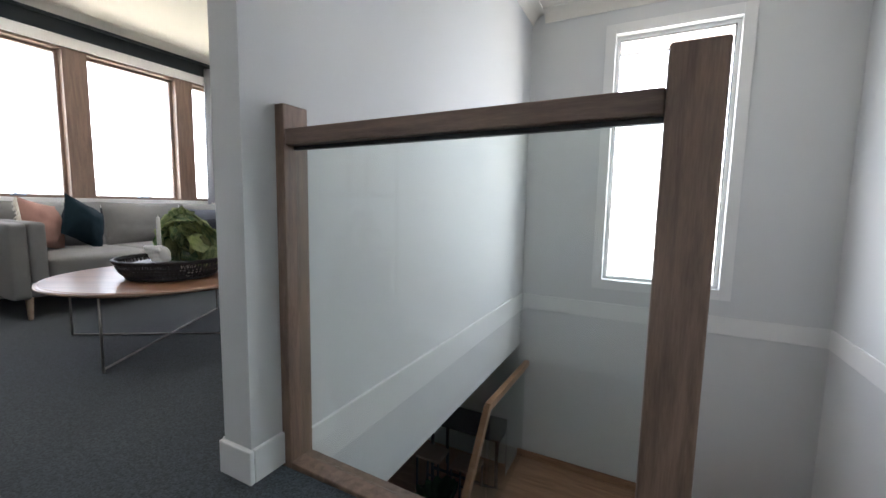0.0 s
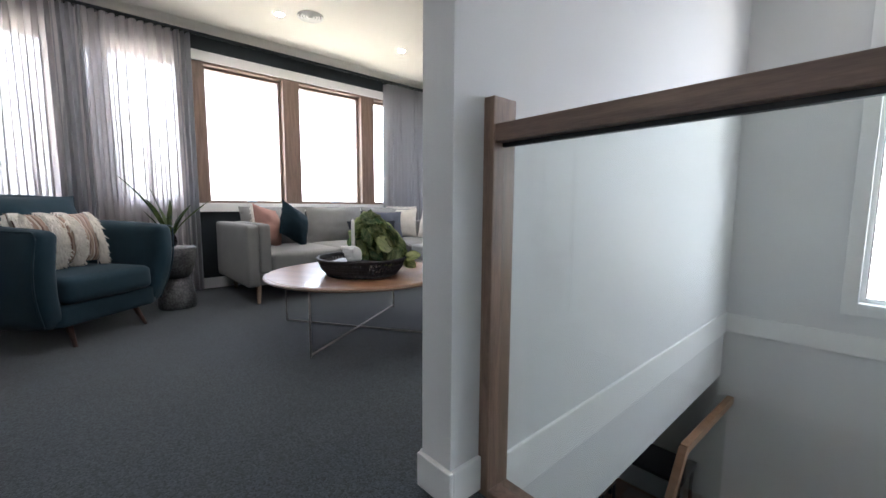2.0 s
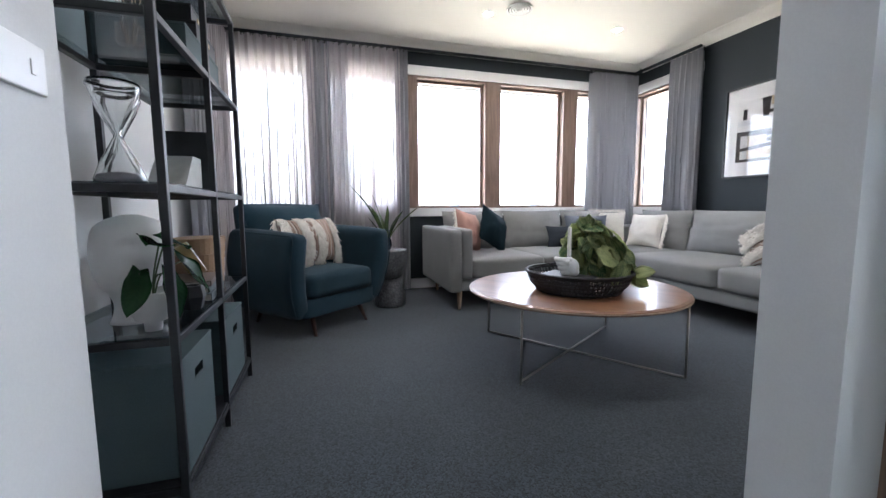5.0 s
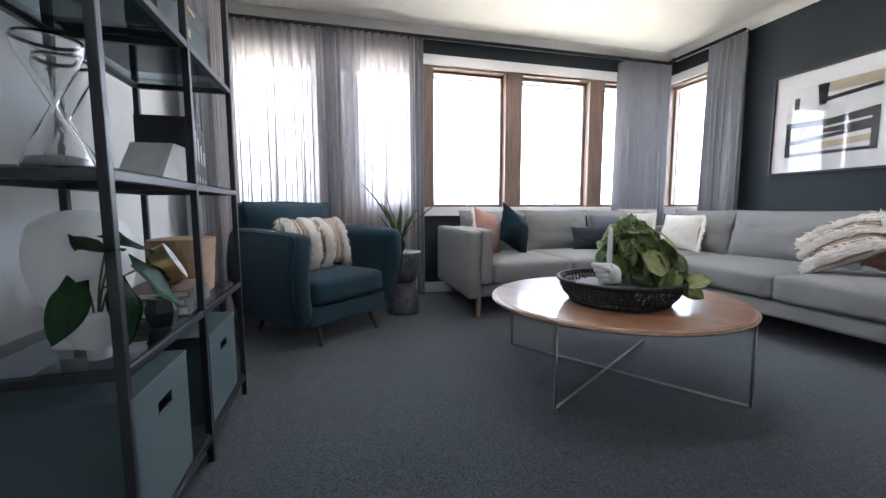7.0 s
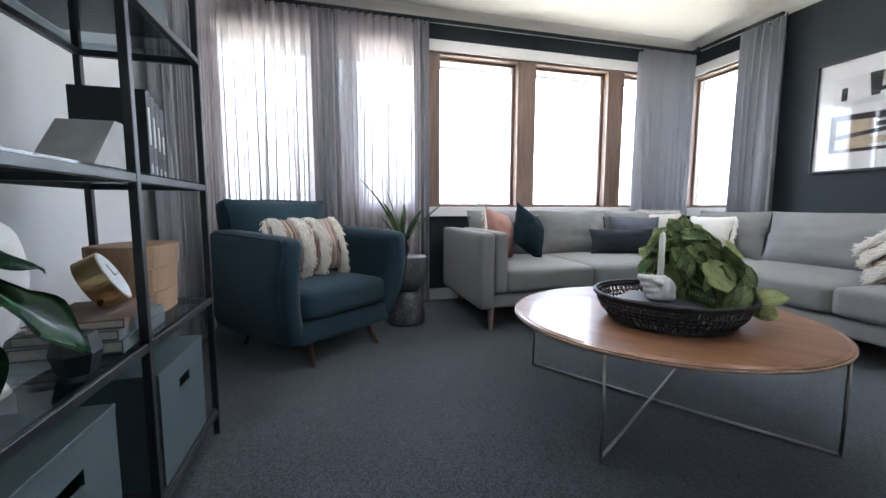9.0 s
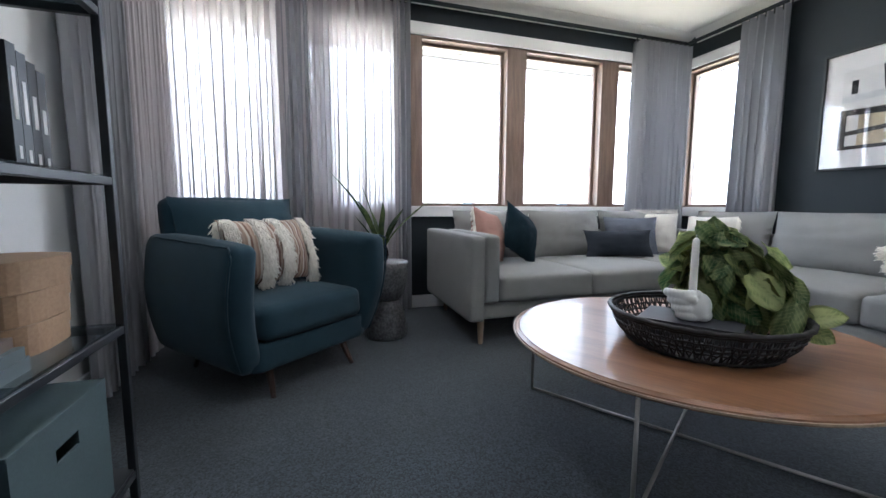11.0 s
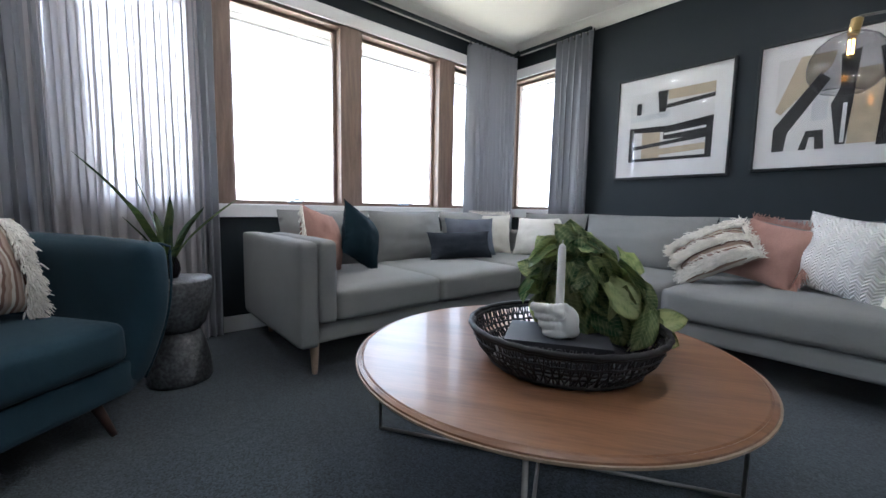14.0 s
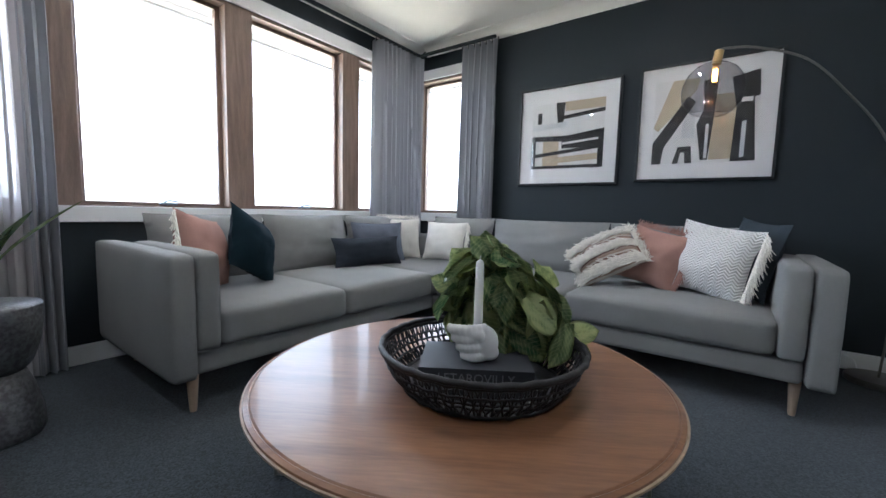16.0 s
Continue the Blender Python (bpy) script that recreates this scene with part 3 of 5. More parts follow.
def zigzag_cloth():
    m = material("zigzag_knit", (0.7, 0.69, 0.67), 0.9, vary=0.05, scale=8, spec=0.1)
    n, l = m.node_tree.nodes, m.node_tree.links
    tc, sx = n.new("ShaderNodeTexCoord"), n.new("ShaderNodeSeparateXYZ")
    l.new(tc.outputs["Object"], sx.inputs[0])
    pp, ad, mu, sn = (n.new("ShaderNodeMath") for _ in range(4))
    pp.operation, ad.operation, mu.operation, sn.operation = "PINGPONG", "ADD", "MULTIPLY", "SINE"
    pp.inputs[1].default_value = 0.022
    l.new(sx.outputs[0], pp.inputs[0])
    l.new(pp.outputs[0], ad.inputs[0])
    l.new(sx.outputs[2], ad.inputs[1])
    mu.inputs[1].default_value = 330
    l.new(ad.outputs[0], mu.inputs[0])
    l.new(mu.outputs[0], sn.inputs[0])
    mr, sc = n.new("ShaderNodeMapRange"), n.new("ShaderNodeVectorMath")
    mr.inputs["From Min"].default_value, mr.inputs["To Min"].default_value = -1.0, 0.93
    l.new(sn.outputs[0], mr.inputs["Value"])
    sc.operation = "SCALE"
    sc.inputs[0].default_value = (0.86, 0.85, 0.83)
    l.new(mr.outputs[0], sc.inputs["Scale"])
    l.new(sc.outputs[0], n["Principled BSDF"].inputs["Base Color"])
    bp = n.new("ShaderNodeBump")
    bp.inputs["Strength"].default_value, bp.inputs["Distance"].default_value = 0.7, 0.006
    l.new(sn.outputs[0], bp.inputs["Height"])
    l.new(bp.outputs[0], n["Principled BSDF"].inputs["Normal"])
    return m


ZIGZAG = zigzag_cloth()


def scatter_cushion(m, w, h, d, mat, label, fringe=None, seed=0, bands=()):
    c = thing("scatter_cushion", m, label, "cushion", "cushions on the seats")
    part("cover", pillow(w, h, d), mat, c, smooth=True)
    rnd = random.Random(seed)
    if fringe:
        bm = bmesh.new()
        for side in fringe:
            if side in "lr":
                x = w / 2 * 0.97 * (1 if side == "r" else -1)
                strands(bm, (x, 0, 0.01), (x, 0, h - 0.01), 300 if mat is ZIGZAG else 170, 0.085 if mat is ZIGZAG else 0.055, (math.copysign(1, x), -0.5 if mat is ZIGZAG else 0, -0.4), 0.004, rnd, 0.8)
            else:
                z = h * 0.985 if side == "t" else 0.02
                strands(bm, (-w / 2 + 0.01, 0, z), (w / 2 - 0.01, 0, z), 150, 0.045, (0, 0, 1 if side == "t" else -1), 0.0034, rnd)
        part("fringe", bm, FRINGE if seed != 8 else PINK, c, "loose cotton fringe")
        tagged(c.children[-1], kind="stuff")
    for x in bands:
        bm = bmesh.new()
        for k in range(9):
            xx = x + (k - 4) * 0.006
            prev = None
            u = xx / (w / 2)
            for j in range(24):
                v = 2 * j / 23 - 1
                e = (max(0, 1 - abs(u) ** 2.1) * max(0, 1 - abs(v) ** 2.1)) ** 0.62
                p = Vector((xx, -0.6 * d * e - 0.003, v * h / 2 + h / 2))
                if prev is not None:
                    strands(bm, prev, p, 4, 0.05, (rnd.uniform(-0.5, 0.5), -0.7, -0.5), 0.0045, rnd, 1.1, 0.5)
                prev = p
        part("tuft_band", bm, FRINGE, c, "band of shaggy cream tufts")
        tagged(c.children[-1], kind="stuff")
    return c


# corner sofa along the window wall and the charcoal wall
sofa = thing("corner_sofa", pose(0, 0, 0), "light grey fabric corner sofa with pale tapered timber legs", "sofa")
bm = box(-5.04, -4.0, 1.37, 4.12, 0.17, 0.285, 0.025, 3)
part("base", bm, SOFA, sofa, smooth=False)
part("base", box(-4.0, -1.77, 3.1, 4.12, 0.17, 0.285, 0.025, 3), SOFA, sofa)
part("back", box(-5.06, -4.9, 1.37, 4.14, 0.28, 0.7, 0.04, 3), SOFA, sofa)
part("back", box(-4.9, -1.77, 3.98, 4.14, 0.28, 0.7, 0.04, 3), SOFA, sofa)


def pad(name, x0, x1, y0, y1, z0, z1, r, bulge, side=0.0, tilt=None, mat=SOFA, parent=sofa, piped=True):
    bm = placed(cushion(x1 - x0, y1 - y0, z1 - z0, r, bulge, 13, side), pose((x0 + x1) / 2, (y0 + y1) / 2, z0) @ (tilt or Matrix()))
    return part(name, bm, mat, parent, smooth=True)


pad("arm", -5.04, -3.96, 1.265, 1.375, 0.165, 0.735, 0.024, 0.006, 0.012)
pad("arm_cushion", -4.8, -3.965, 1.372, 1.482, 0.285, 0.74, 0.026, 0.006, 0.01)
pad("arm", -1.765, -1.65, 3.07, 4.12, 0.165, 0.735, 0.024, 0.006, 0.012)
pad("arm_cushion", -1.878, -1.768, 3.075, 3.9, 0.285, 0.74, 0.026, 0.006, 0.01)
pad("seat_cushion", -4.9, -3.965, 1.482, 2.228, 0.285, 0.468, 0.04, 0.022, 0.008)
pad("seat_cushion", -4.9, -3.965, 2.23, 3.08, 0.285, 0.468, 0.04, 0.022, 0.008)
pad("seat_cushion", -4.9, -3.95, 3.085, 4.0, 0.285, 0.465, 0.05, 0.015, 0.004)
pad("seat_cushion", -3.948, -2.926, 3.075, 4.0, 0.285, 0.468, 0.04, 0.022, 0.008)
pad("seat_cushion", -2.924, -1.88, 3.075, 4.0, 0.285, 0.468, 0.04, 0.022, 0.008)
for y0, y1 in ((1.475, 2.215), (2.22, 2.985), (2.99, 3.72)):
    bm = placed(pillow(y1 - y0 + 0.005, 0.46, 0.2, 18, 0.035), pose(-4.83, (y0 + y1) / 2, 0.445, 0, -12, 0) @ pose(0, 0, 0, 0, 0, 90))
    part("back_cushion", bm, SOFA, sofa, smooth=True)
for x0, x1 in ((-4.66, -3.94), (-3.935, -2.895), (-2.89, -1.85)):
    bm = placed(pillow(x1 - x0 + 0.005, 0.46, 0.2, 18, 0.035), pose((x0 + x1) / 2, 3.89, 0.445, -12, 0, 0))
    part("back_cushion", bm, SOFA, sofa, smooth=True)
for x, y in ((-4.03, 1.37), (-4.95, 1.42), (-1.79, 3.16), (-1.79, 4.05), (-4.95, 4.05), (-4.03, 3.2)):
    part("leg", placed(lathe([(0.014, 0), (0.016, 0.01), (0.026, 0.175)], 16), pose(x, y, 0)), LEGWOOD, sofa, "pale tapered timber leg", smooth=True)

# cushions on the sofa
scatter_cushion(pose(-4.4, 1.62, 0.475, -14, 0, 132) @ pose(0, 0, 0.02, 0, 12, 0), 0.43, 0.42, 0.17, PINK, "dusty pink linen cushion with a cream fringe", "l", 1)
scatter_cushion(pose(-4.36, 1.86, 0.475, -18, 0, 124) @ pose(0, 0, 0.06, 0, 30, 0), 0.42, 0.42, 0.16, NAVY, "deep teal velvet cushion leaning on the sofa arm", None, 2)
scatter_cushion(pose(-4.52, 2.93, 0.478, -16, 0, 80), 0.66, 0.25, 0.13, SLATE, "slate linen lumbar cushion on the sofa", None, 3)
scatter_cushion(pose(-4.68, 3.2, 0.478, -16, 0, 66), 0.5, 0.37, 0.12, BLUEGREY, "blue-grey linen cushion in the sofa corner", None, 4)
scatter_cushion(pose(-4.74, 3.52, 0.475, -14, 0, 52), 0.44, 0.41, 0.13, CREAM, "cream cotton cushion with a fringe in the corner", "t", 5)
scatter_cushion(pose(-4.35, 3.7, 0.475, -16, 0, 10), 0.44, 0.39, 0.13, CREAM, "cream cotton cushion with a tasselled side", "r", 6)
scatter_cushion(pose(-2.97, 3.46, 0.565, -34, 0, -8) @ pose(0, 0, 0, 0, 54, 0), 0.34, 0.43, 0.15, STRIPE, "shaggy cream and pink striped cushion lying back", "tb", 7, (-0.12, 0.0, 0.12))
scatter_cushion(pose(-2.57, 3.54, 0.48, -20, 0, -16) @ pose(0, 0, 0.02, 0, 11, 0), 0.39, 0.39, 0.15, PINK, "dusty pink linen cushion with a soft fringe", "tr", 8)
scatter_cushion(pose(-2.24, 3.52, 0.47, -14, 0, -24) @ pose(0, 0, 0.01, 0, 8, 0), 0.47, 0.45, 0.18, ZIGZAG, "white zigzag knit cushion with a tasselled side", "r", 9)
scatter_cushion(pose(-2.03, 3.66, 0.475, -10, 0, -58) @ pose(0, 0, 0.01, 0, 5, 0), 0.42, 0.47, 0.12, DUSK, "slate linen cushion against the sofa arm", None, 10)

# armchair, facing the room across the corner
chair = thing("armchair", pose(-4.06, 0.086, 0, 0, 0, 130.1), "dark teal fabric armchair with splayed walnut legs", "armchair")
part("base", placed(cushion(0.74, 0.74, 0.15, 0.03, 0.0, 9), pose(0, 0.0, 0.135)), TEAL, chair, smooth=True)


def arm_flare(t):
    return 0.085 * t + 0.04 * math.sin(math.pi * min(1, t * 1.05)) - 0.015 * t * t


for s in (-1, 1):
    bm = cushion(0.14, 0.8, 0.615, 0.05, 0.016, 15, 0.016)
    for v in bm.verts:
        t = v.co.z / 0.615
        v.co.x += s * arm_flare(t)
        v.co.y += -0.04 * t + 0.05 * (1 - t) ** 2
        v.co.z += 0.03 * (v.co.y + 0.4) * t
    arm = part("arm", placed(bm, pose(s * 0.35, 0.0, 0.14)), TEAL, chair, smooth=True)
    pts = []
    for k in range(29):
        t = k / 28
        pts.append((s * (0.35 + 0.068 + arm_flare(t)), -0.392 - 0.04 * t + 0.05 * (1 - t) ** 2, 0.165 + 0.57 * t))
    for k in range(1, 22):
        y = -0.43 + 0.7 * k / 21
        pts.append((s * (0.35 + 0.054 + arm_flare(1)), y, 0.747 + 0.03 * (y + 0.4) + 0.001 * math.sin(k)))
    part("piping", tube(bmesh.new(), pts, 0.0055, 6), TEAL, arm, smooth=True)
part("seat_cushion", placed(cushion(0.64, 0.66, 0.17, 0.045, 0.025, 13, 0.008), pose(0, -0.06, 0.28)), TEAL, chair, smooth=True)
part("back_cushion", placed(pillow(0.76, 0.55, 0.26, 18, 0.05), pose(0, 0.2, 0.44, -14, 0, 0)), TEAL, chair, smooth=True)
bm = cushion(0.76, 0.13, 0.665, 0.05, 0.01, 13, 0.02)
for v in bm.verts:
    v.co.x *= 0.97 + 0.03 * (v.co.z / 0.62) ** 4
    v.co.y += 0.2 * v.co.z
backrest = part("backrest", placed(bm, pose(0, 0.29, 0.3)), TEAL, chair, smooth=True)
pts = [(x, 0.385, 0.957 - 0.16 * max(0, abs(x) - 0.3) + 0.002 * math.cos(25 * x)) for x in [-0.35 + 0.7 * k / 20 for k in range(21)]]
part("piping", tube(bmesh.new(), pts, 0.006, 6), TEAL, backrest, smooth=True)
for x, y, sx, sy in ((-0.245, -0.29, -0.025, -0.074), (0.225, -0.29, 0.025, -0.074), (-0.245, 0.3, -0.03, 0.06), (0.235, 0.3, 0.03, 0.06)):
    part("leg", tube(bmesh.new(), [(x, y, 0.16), (x + sx, y + sy, 0.0)], [0.022, 0.012], 14), LEGDARK, chair, "splayed walnut leg", smooth=True)
scatter_cushion(pose(-4.06, 0.086, 0, 0, 0, 130.1) @ pose(0.0, -0.03, 0.485, -16, 0, 0), 0.55, 0.38, 0.2, STRIPE, "shaggy cream and brown striped lumbar cushion on the armchair", "lr", 21, (-0.23, -0.09, 0.03, 0.235))

# ---- tables ----
table = thing("coffee_table", pose(-2.78, 1.702, 0, 0, 0, 32.5), "round timber coffee table on thin steel legs", "table")
R = 0.655
part("tabletop", lathe([(R - 0.035, 0.404), (R - 0.006, 0.409), (R, 0.418), (R - 0.003, 0.427), (R - 0.014, 0.431), (R - 0.017, 0.429), (R - 0.022, 0.432), (0.3, 0.432)], 96), TOPWOOD, table, "round walnut-toned veneer top", smooth=False)
part("edge_band", lathe([(R - 0.006, 0.4165), (R + 0.004, 0.4165), (R + 0.004, 0.4225), (R - 0.006, 0.4225)], 96, False), LEGWOOD, table, "pale lipping around the top")
RL = R - 0.012
for k in range(4):
    t = math.pi / 2 * k
    c, s = math.cos(t), math.sin(t)
    part("leg", tube(bmesh.new(), [(c * RL, s * RL, 0.004), (c * RL, s * RL, 0.404)], 0.0065, 12), STEEL, table, "thin steel leg", smooth=True)
for k in range(2):
    t = math.pi / 2 * k
    c, s = math.cos(t), math.sin(t)
    part("cross_bar", tube(bmesh.new(), [(-c * RL, -s * RL, 0.009 + 0.012 * k), (c * RL, s * RL, 0.009 + 0.012 * k)], 0.0065, 12), STEEL, table, smooth=True)

TIN = material("hammered_metal", (0.15, 0.15, 0.155), 0.5, 0.6, vary=0.25, scale=14, fine=0.25, fine_scale=60, bump=0.9)
stool = thing("side_table", pose(-4.4, 0.79, 0), "hammered dark metal hourglass side table beside the armchair", "side table")
part("top_drum", lathe([(0.1, 0.27), (0.125, 0.3), (0.15, 0.38), (0.163, 0.47), (0.165, 0.53), (0.16, 0.54), (0.0, 0.54)], 40), TIN, stool, smooth=False)
part("foot_drum", lathe([(0.14, 0.0), (0.15, 0.02), (0.146, 0.1), (0.125, 0.2), (0.1, 0.268)], 40), TIN, stool)
for o in stool.children:
    for p in o.data.polygons:
        p.use_smooth = True
# ---- stairwell ----


def beam(bm, p, q, w, h, bevel=0.004):
    """A square-edged bar from p to q, w wide and h high."""
    p, q = Vector(p), Vector(q)
    d = q - p
    m = Matrix.Translation(p) @ d.to_track_quat("Y", "Z").to_matrix().to_4x4()
    return add_box(bm, -w / 2, w / 2, 0, d.length, -h / 2, h / 2, bevel, 2, m)


bal = thing("balustrade", pose(0, 0, 0), "stained timber balustrade with a clear glass panel", "balustrade")
part("newel_post", box(-1.031, -0.981, 1.1, 1.203, -0.05, 1.238, 0.004), OAK_DARK, bal, "square timber post")
part("newel_post", box(0.1, 0.2, 1.06, 1.16, -0.3, 1.235, 0.006), OAK_DARK, bal, "square timber post")
part("top_rail", beam(bmesh.new(), (-0.981, 1.139, 1.132), (0.1, 1.112, 1.132), 0.07, 0.052), OAK_RAIL, bal, "timber handrail")
part("bottom_rail", beam(bmesh.new(), (-0.981, 1.148, -0.022), (0.1, 1.112, -0.022), 0.095, 0.06), OAK_DARK, bal)
part("glazing_channel", beam(bmesh.new(), (-0.981, 1.15, 1.1), (0.1, 1.112, 1.1), 0.018, 0.012, 0), BLACK, bal)
part("glass_panel", beam(bmesh.new(), (-0.981, 1.15, 0.56), (0.098, 1.112, 0.56), 0.01, 1.08, 0), RAILGLASS, bal, "clear toughened glass")

stairs = thing("staircase", pose(0, 0, 0), "timber staircase turning on a landing", "staircase", kind="structure")
LAND = -1.69
part("landing", box(-1.0, 1.37, 3.02, 4.12, LAND - 0.25, LAND), STAIR, stairs)
part("skirting", box(-1.0, 1.37, 4.085, 4.104, LAND, LAND + 0.075, 0.003), STAIR, stairs, "timber skirting at the landing")
for i in range(1, 9):
    y = 1.085 + (i - 1) * 0.242
    z = -i * 0.1878
    part("tread", box(0.2, 1.355, y, y + 0.26, z - 0.04, z, 0.005), STAIR, stairs)
    part("riser", box(0.21, 1.35, y + 0.001, y + 0.018, z, z + 0.147), WHITE, stairs)
for i in range(1, 7):
    y = 3.02 - i * 0.25
    z = LAND - i * 0.173
    part("tread", box(-0.99, 0.11, y - 0.02, y + 0.25, z - 0.04, z, 0.005), STAIR, stairs)
    part("riser", box(-0.985, 0.105, y + 0.23, y + 0.247, z, z + 0.133), WHITE, stairs)
part("stringer", beam(bmesh.new(), (0.155, 1.1, -0.14), (0.155, 3.02, LAND - 0.05), 0.05, 0.26), WHITE, stairs)
part("spine_wall", box(0.12, 0.19, 1.3, 3.02, LOWER, LAND + 0.02), WHITE, stairs)

rail1 = thing("stair_handrail", pose(0, 0, 0), "timber handrail over glass along the upper flight", "handrail")
bm = beam(bmesh.new(), (0.15, 1.16, 1.12), (0.15, 2.42, -0.13), 0.05, 0.06)
add_box(bm, 0.125, 0.175, 2.36, 2.42, -1.72, -0.11, 0.004)
part("rail", bm, OAK_RAIL, rail1)
bm = bmesh.new()
v = [bm.verts.new((x, y, z)) for x in (0.145, 0.155) for y, z in ((1.18, -0.12), (2.36, -1.2), (2.36, -0.12), (1.18, 1.06))]
for q in ((0, 1, 2, 3), (7, 6, 5, 4), (0, 4, 5, 1), (1, 5, 6, 2), (2, 6, 7, 3), (3, 7, 4, 0)):
    bm.faces.new([v[i] for i in q])
part("glass_panel", bm, RAILGLASS, rail1)
rail2 = thing("stair_handrail", pose(0, 0, 0), "timber handrail over glass at the landing", "handrail")
bm = beam(bmesh.new(), (-0.93, 4.09, -0.665), (-0.96, 3.04, -0.67), 0.05, 0.06)
beam(bm, (-0.96, 3.05, -0.662), (-0.965, 2.2, -1.72), 0.05, 0.06)
part("rail", bm, STAIR, rail2)
part("glass_panel", box(-0.95, -0.94, 3.06, 4.07, LAND, -0.69), RAILGLASS, rail2)
bm = bmesh.new()
v = [bm.verts.new((x, y, z)) for x in (-0.97, -0.96) for y, z in ((3.04, LAND - 0.2), (3.04, -0.7), (2.2, -1.75), (2.2, LAND - 0.85))]
for q in ((0, 1, 2, 3), (7, 6, 5, 4), (0, 4, 5, 1), (1, 5, 6, 2), (2, 6, 7, 3), (3, 7, 4, 0)):
    bm.faces.new([v[i] for i in q])
part("glass_panel", bm, RAILGLASS, rail2)

# lower room: a black bar table with stools and a plant, seen past the flight
bar = thing("bar_table", pose(-1.9, 4.95, LOWER), "black metal and timber bar table in the lower room", "table")
part("tabletop", box(-0.5, 0.5, -0.24, 0.3, 0.87, 0.91, 0.005), BLACK, bar)
for x in (-0.46, 0.46):
    for y in (-0.2, 0.26):
        part("leg", box(x - 0.018, x + 0.018, y - 0.018, y + 0.018, 0, 0.87), BLACK, bar)
part("stretcher", box(-0.46, 0.46, -0.215, -0.19, 0.2, 0.23), BLACK, bar)
st = thing("bar_stool", pose(-1.72, 4.45, LOWER), "black metal bar stool with a timber seat", "stool", "stools at the bar table")
part("seat", box(-0.17, 0.17, -0.16, 0.16, 0.63, 0.66, 0.01), LEGWOOD, st)
for x in (-0.15, 0.15):
    for y in (-0.14, 0.14):
        part("leg", box(x - 0.012, x + 0.012, y - 0.012, y + 0.012, 0, 0.63), BLACK, st)
for y in (-0.14, 0.14):
    part("footrest", box(-0.15, 0.15, y - 0.01, y + 0.01, 0.2, 0.22), BLACK, st)
copy_thing(st, pose(-2.2, 4.45, LOWER))
copy_thing(st, pose(-1.35, 4.0, LOWER, 0, 0, 20))

# ---- switch, ceiling fittings ----
sw = thing("light_switch", pose(-1.412, -0.254, 1.16), "white plastic light switch on the hallway wall", "switch")
part("plate", box(-0.06, 0.06, 0.0, 0.008, -0.039, 0.039, 0.003), TRIM, sw)
part("rocker", box(-0.03, -0.02, 0.007, 0.01, -0.012, 0.012, 0.001), TRIM, sw)

LAMPGLOW = glow("downlight_glow", (1.0, 0.93, 0.82), 30)


def downlight(x, y, power):
    d = thing("downlight", pose(x, y, CEIL), "white recessed ceiling downlight, lit", "downlight", "ceiling downlights")
    part("trim_ring", lathe([(0.048, -0.001), (0.052, -0.006), (0.038, -0.008), (0.036, -0.002)], 28, False), TRIM, d, smooth=True)
    part("lens", lathe([(0.036, -0.0025), (0.036, -0.0045)], 28), LAMPGLOW, d, "glowing lens")
    lt = new("downlight_lamp", bpy.data.lights.new("downlight_lamp", "SPOT"))
    lt.data.energy, lt.data.spot_size, lt.data.spot_blend, lt.data.shadow_soft_size = power, radians(110), 0.6, 0.03
    lt.data.color = (1.0, 0.97, 0.92)
    lt.matrix_world = pose(x, y, CEIL - 0.02)
    return d


LAMP_W = 0.4
for x, y in ((-4.27, 1.74), (-4.22, 3.15), (-4.35, 0.3), (-2.6, 0.3), (-2.6, 1.75), (-2.6, 3.15)):
    downlight(x, y, LAMP_W)
vent = thing("ceiling_vent", pose(-4.11, 1.98, CEIL), "round white ceiling air vent with concentric rings", "vent")
for k, r in enumerate((0.12, 0.092, 0.068, 0.044)):
    part("ring", lathe([(r - 0.017, -0.004 - 0.004 * (k > 0)), (r - 0.003, -0.018 + 0.002 * k), (r, -0.016 + 0.002 * k), (r, -0.001), (r - 0.006, -0.001)], 40, False), TRIM, vent, smooth=True)
part("core", lathe([(0.025, -0.001), (0.025, -0.02), (0.001, -0.022)], 24), TRIM, vent, smooth=True)
part("backing", lathe([(0.118, -0.001), (0.118, -0.003)], 40), BLACK, vent)

# ---- pictures and arc lamp ----
PAPER = material("art_paper", (0.72, 0.72, 0.72), 0.8, vary=0.04, scale=6)
MAT = material("mount_board", (0.8, 0.8, 0.81), 0.85, vary=0.02, scale=6)
INK = material("black_ink", (0.015, 0.015, 0.018), 0.7, vary=0.3, scale=25)
SAND = material("sand_wash", (0.5, 0.42, 0.3), 0.8, vary=0.12, scale=12)
FOG = material("pale_grey_wash", (0.6, 0.62, 0.64), 0.8, vary=0.1, scale=12)
PICGLASS = pane_glass("picture_glass", (0.97, 0.97, 0.97))


